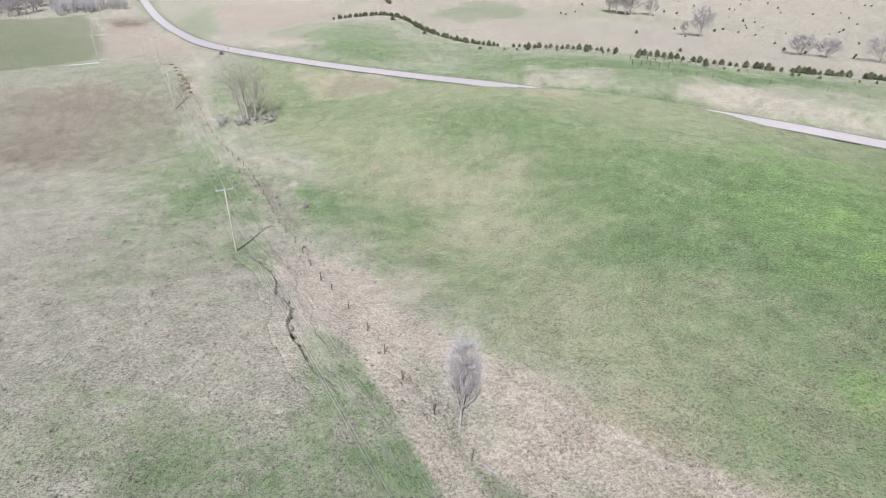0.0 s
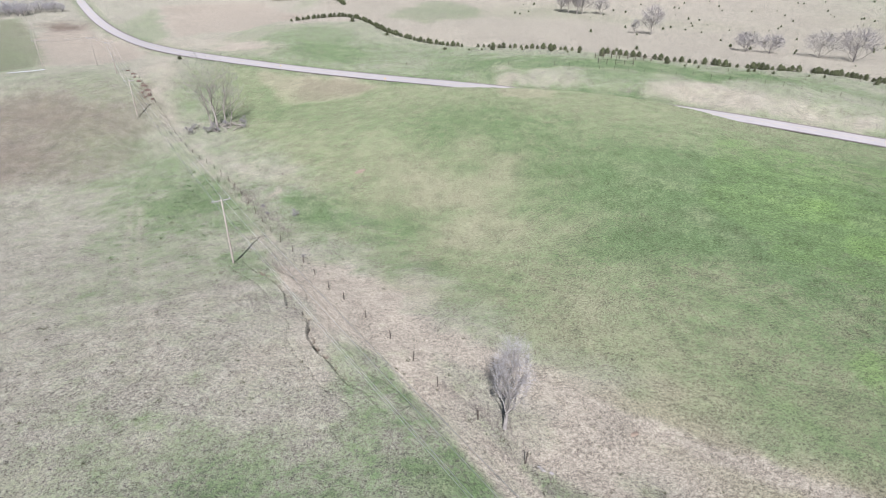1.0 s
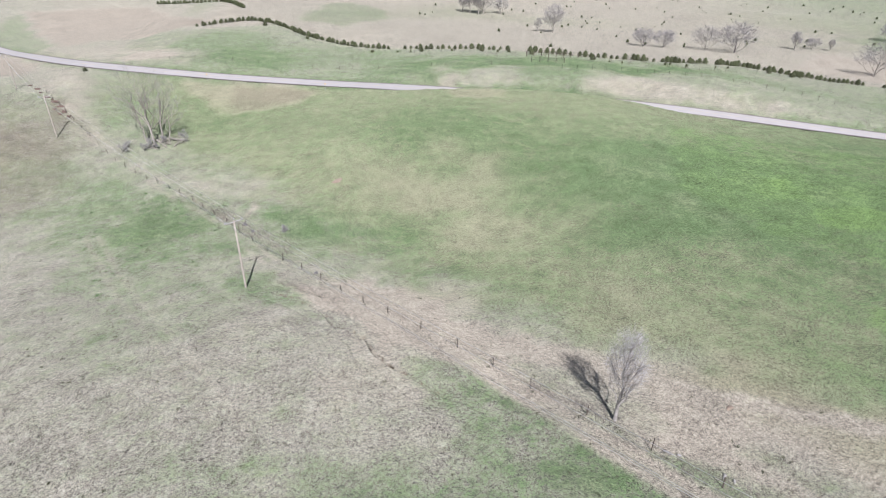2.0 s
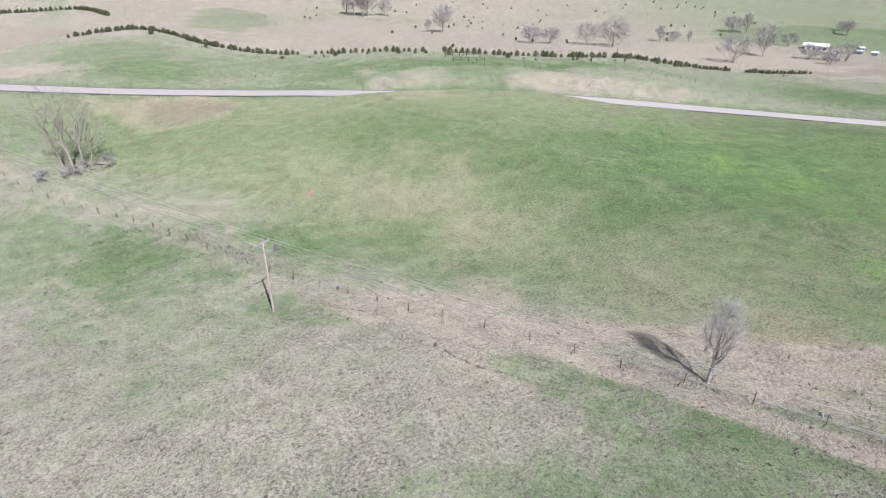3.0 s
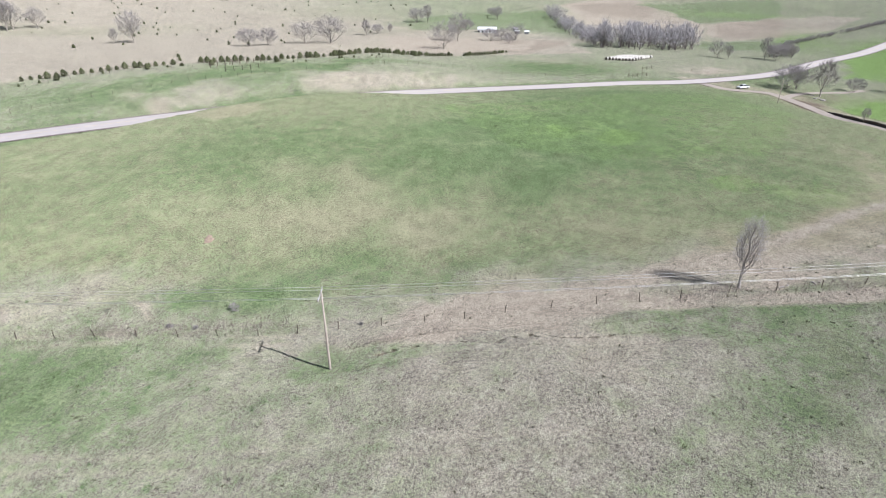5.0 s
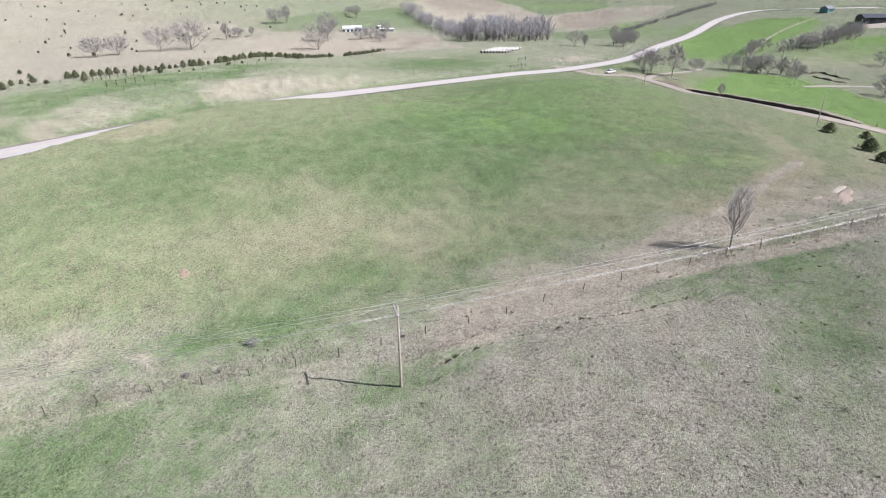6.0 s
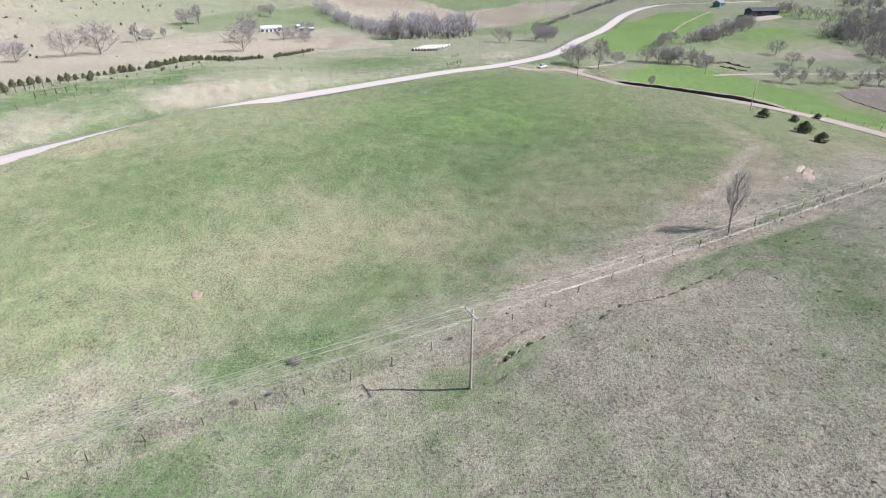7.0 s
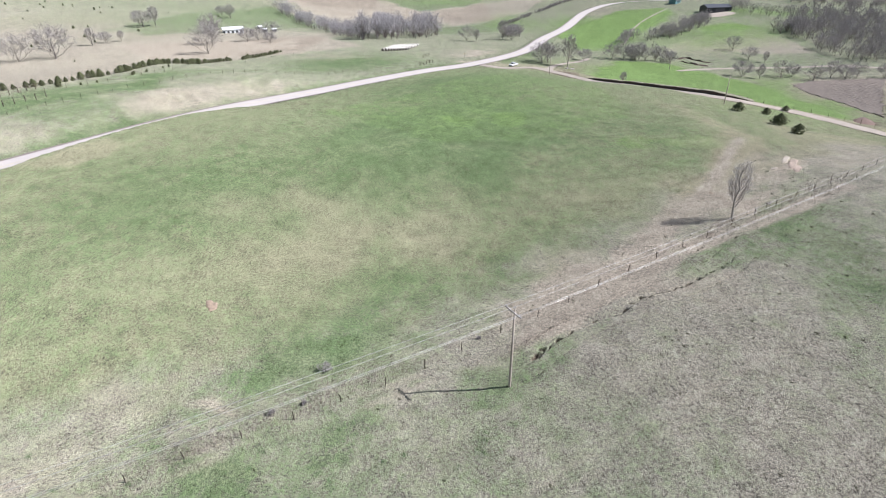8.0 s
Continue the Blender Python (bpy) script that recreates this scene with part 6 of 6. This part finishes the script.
for k, (r, z) in enumerate(((1.0, -0.1), (0.8, 0.35), (0.5, 0.75), (0.18, 0.9))):
    for i in range(n_ring):
        a = 2 * math.pi * i / n_ring
        q = r * (1 + 0.12 * math.sin(3 * a + k) + 0.07 * math.sin(7 * a))
        heap.v.append((7.5 * q * math.cos(a), 3.2 * q * math.sin(a), z + 0.1 * math.sin(5 * a + 2 * k)))
for k in range(3):
    heap.f += [(k * n_ring + i, k * n_ring + (i + 1) % n_ring, (k + 1) * n_ring + (i + 1) % n_ring, (k + 1) * n_ring + i) for i in range(n_ring)]
heap.f.append(tuple(3 * n_ring + i for i in range(n_ring)))
mound = thing("earth_heap", "low heap of bare red-brown earth in the grass", "earth", (93, -54.5, ground_at(93, -54.5) - 0.1), -40)
part("soil", heap.mesh("soil", red_mat, True), mound)

# pale rubble under the tree by the junction
rubble_rng = random.Random(31)
for i in range(9):
    x, y, r = 221 + rubble_rng.uniform(-4, 5), 9.5 + rubble_rng.uniform(-2.5, 2), rubble_rng.uniform(0.4, 0.9)
    slab = Shape().box(-r, -0.6 * r, -0.1, r, 0.6 * r, 0.45 * r, 0.12 * r)
    stone = thing("rubble_slab", "pale broken concrete slab under a bare tree", "rubble", (x, y, ground_at(x, y)), rubble_rng.uniform(0, 360), "pale rubble")
    part("slab", slab.mesh("slab", stone_mat), stone)

# dry weeds standing along the fence and round the brush
weed_rng = np.random.RandomState(9)
stems = []
for (x0, y0), (x1, y1), width, count in (((1, 30), (16, 4), 1.4, 800), ((-37, 104), (-24, 82), 1.2, 1100), ((-27, 72), (-20, 62), 1.2, 500), ((-4, 40), (1, 33), 1.0, 350), ((-45, 116), (-34, 100), 1.0, 400)):
    k = weed_rng.uniform(0, 1, count)
    wx, wy = x0 + (x1 - x0) * k + weed_rng.normal(0, width, count), y0 + (y1 - y0) * k + weed_rng.normal(0, width * 0.6, count)
    root = np.stack([wx, wy, land(wx, wy) - 0.03], -1)
    a, h = weed_rng.uniform(0, 6.28, count), weed_rng.uniform(0.25, 0.7, count)
    side = np.stack([np.cos(a), np.sin(a), np.zeros(count)], -1) * 0.02
    tip = root + np.stack([weed_rng.normal(0, 0.3, count) * h, weed_rng.normal(0, 0.3, count) * h, h], -1)
    stems.append(np.stack([root - side, root + side, tip], 1))
    for f in range(3):
        mid = root + (tip - root) * weed_rng.uniform(0.3, 0.9, count)[:, None]
        end = mid + weed_rng.normal(0, 0.16, (count, 3)) + np.array([0, 0, 0.08])
        stems.append(np.stack([mid - side * 0.7, mid + side * 0.7, end], 1))
tagged(new("dry_weeds", tri_mesh("dry_weeds", np.concatenate(stems), weed_mat)), "dry brown weed stalks along the old fence", "weeds", kind="stuff")

# grass tufts
tuft_rng = np.random.RandomState(5)


def tufts(count, x0, x1, y0, y1, size):
    x, y = tuft_rng.uniform(x0, x1, count), tuft_rng.uniform(y0, y1, count)
    z = land(x, y)
    c = cover(x, y)
    keep = tuft_rng.uniform(0, 1, count) < np.clip(0.95 - 0.35 * c[:, 1] - 1.2 * c[:, 2] - 0.3 * (c[:, 0] > 0.7) + 0.3 * wave(x, y, 6, 41), 0.05, 1)
    edge = np.minimum(np.minimum(x - x0, x1 - x), np.minimum(y - y0, y1 - y))
    keep &= tuft_rng.uniform(0, 1, count) < soft(0, 16, edge)
    x, y, z, c = x[keep], y[keep], z[keep], c[keep]
    n, blades = len(x), 5
    base = np.repeat(np.stack([x, y, z], -1), blades, 0)
    k = n * blades
    a = tuft_rng.uniform(0, 2 * np.pi, k)
    h = np.repeat(size * tuft_rng.uniform(0.5, 1.5, n), blades) * tuft_rng.uniform(0.6, 1.1, k)
    out = np.stack([np.cos(a), np.sin(a), np.zeros(k)], -1)
    side = np.stack([-np.sin(a), np.cos(a), np.zeros(k)], -1)
    root = base + out * (0.25 * h)[:, None] - np.array([0, 0, 0.03])
    tip = root + out * (0.55 * h * tuft_rng.uniform(0.2, 1.2, k))[:, None] + np.stack([np.zeros(k), np.zeros(k), h], -1)
    w = (0.15 * h)[:, None]
    return np.stack([root - side * w, root + side * w, tip], 1), np.repeat(np.repeat(c, blades, 0), 3, 0)


sets = [tufts(170000, -60, 40, 12, 120, 0.09), tufts(60000, -110, 120, 0, 170, 0.09)]
me = tri_mesh("grass_tufts", np.concatenate([s[0] for s in sets]), tuft_mat)
layer = me.attributes.new("cover", "FLOAT_COLOR", "POINT")
layer.data.foreach_set("color", np.concatenate([s[1] for s in sets]).astype(np.float32).ravel())
tx = np.concatenate([s[0] for s in sets]).reshape(-1, 3)
layer = me.attributes.new("meadow", "FLOAT", "POINT")
layer.data.foreach_set("value", meadow(tx[:, 0], tx[:, 1]).astype(np.float32))
tagged(new("grass_tufts", me), "short dry and green grass tufts across the pasture", "grass", kind="stuff")


# darker clumps dotted over the grass
dot_rng = np.random.RandomState(17)
cx, cy = dot_rng.uniform(-70, 30, 1400), dot_rng.uniform(12, 115, 1400)
keep = meadow(cx, cy) < 0.3 + 0.25 * dot_rng.uniform(0, 1, 1400)
cx, cy = cx[keep], cy[keep]
count, leaves = len(cx), 14
wide = np.repeat(dot_rng.uniform(0.04, 0.12, count), leaves)
root = np.repeat(np.stack([cx, cy, land(cx, cy)], -1), leaves, 0) + dot_rng.normal(0, 1, (count * leaves, 3)) * wide[:, None] * np.array([1, 1, 0.1])
a = dot_rng.uniform(0, 6.28, count * leaves)
side = np.stack([np.cos(a), np.sin(a), np.zeros_like(a)], -1) * (0.35 * wide)[:, None]
tip = root + np.stack([np.sin(a) * wide, np.cos(a) * wide, wide * dot_rng.uniform(0.8, 1.8, count * leaves)], -1)
clump_mat = plain("dark_weed_leaves", (0.085, 0.085, 0.045), 0.9, vary=0.3, scale=0.5)
tagged(new("weed_clumps", tri_mesh("weed_clumps", np.stack([root - side, root + side, tip], 1), clump_mat)), "small dark weed clumps dotted over the grass", "weeds", kind="stuff")

# low green rosettes in the damp pasture below the fence
gx_, gy_ = dot_rng.uniform(-68, -34, 150), dot_rng.uniform(72, 126, 150)
keep = cover(gx_, gy_)[:, 0] > 0.42
gx_, gy_ = gx_[keep], gy_[keep]
count, leaves = len(gx_), 40
wide = np.repeat(dot_rng.uniform(0.14, 0.34, count), leaves)
root = np.repeat(np.stack([gx_, gy_, land(gx_, gy_)], -1), leaves, 0) + dot_rng.normal(0, 1, (count * leaves, 3)) * wide[:, None] * np.array([1, 1, 0.0])
a = dot_rng.uniform(0, 6.28, count * leaves)
side = np.stack([np.cos(a), np.sin(a), np.zeros_like(a)], -1) * 0.05
tip = root + np.stack([np.sin(a) * 0.14, np.cos(a) * 0.14, dot_rng.uniform(0.04, 0.13, count * leaves)], -1)
rosette_mat = plain("fresh_green_leaves", (0.120, 0.185, 0.075), 0.9, vary=0.25, scale=0.8)
tagged(new("green_rosettes", tri_mesh("green_rosettes", np.stack([root - side, root + side, tip], 1), rosette_mat)), "low fresh green weed rosettes in the pasture", "weeds", kind="stuff")
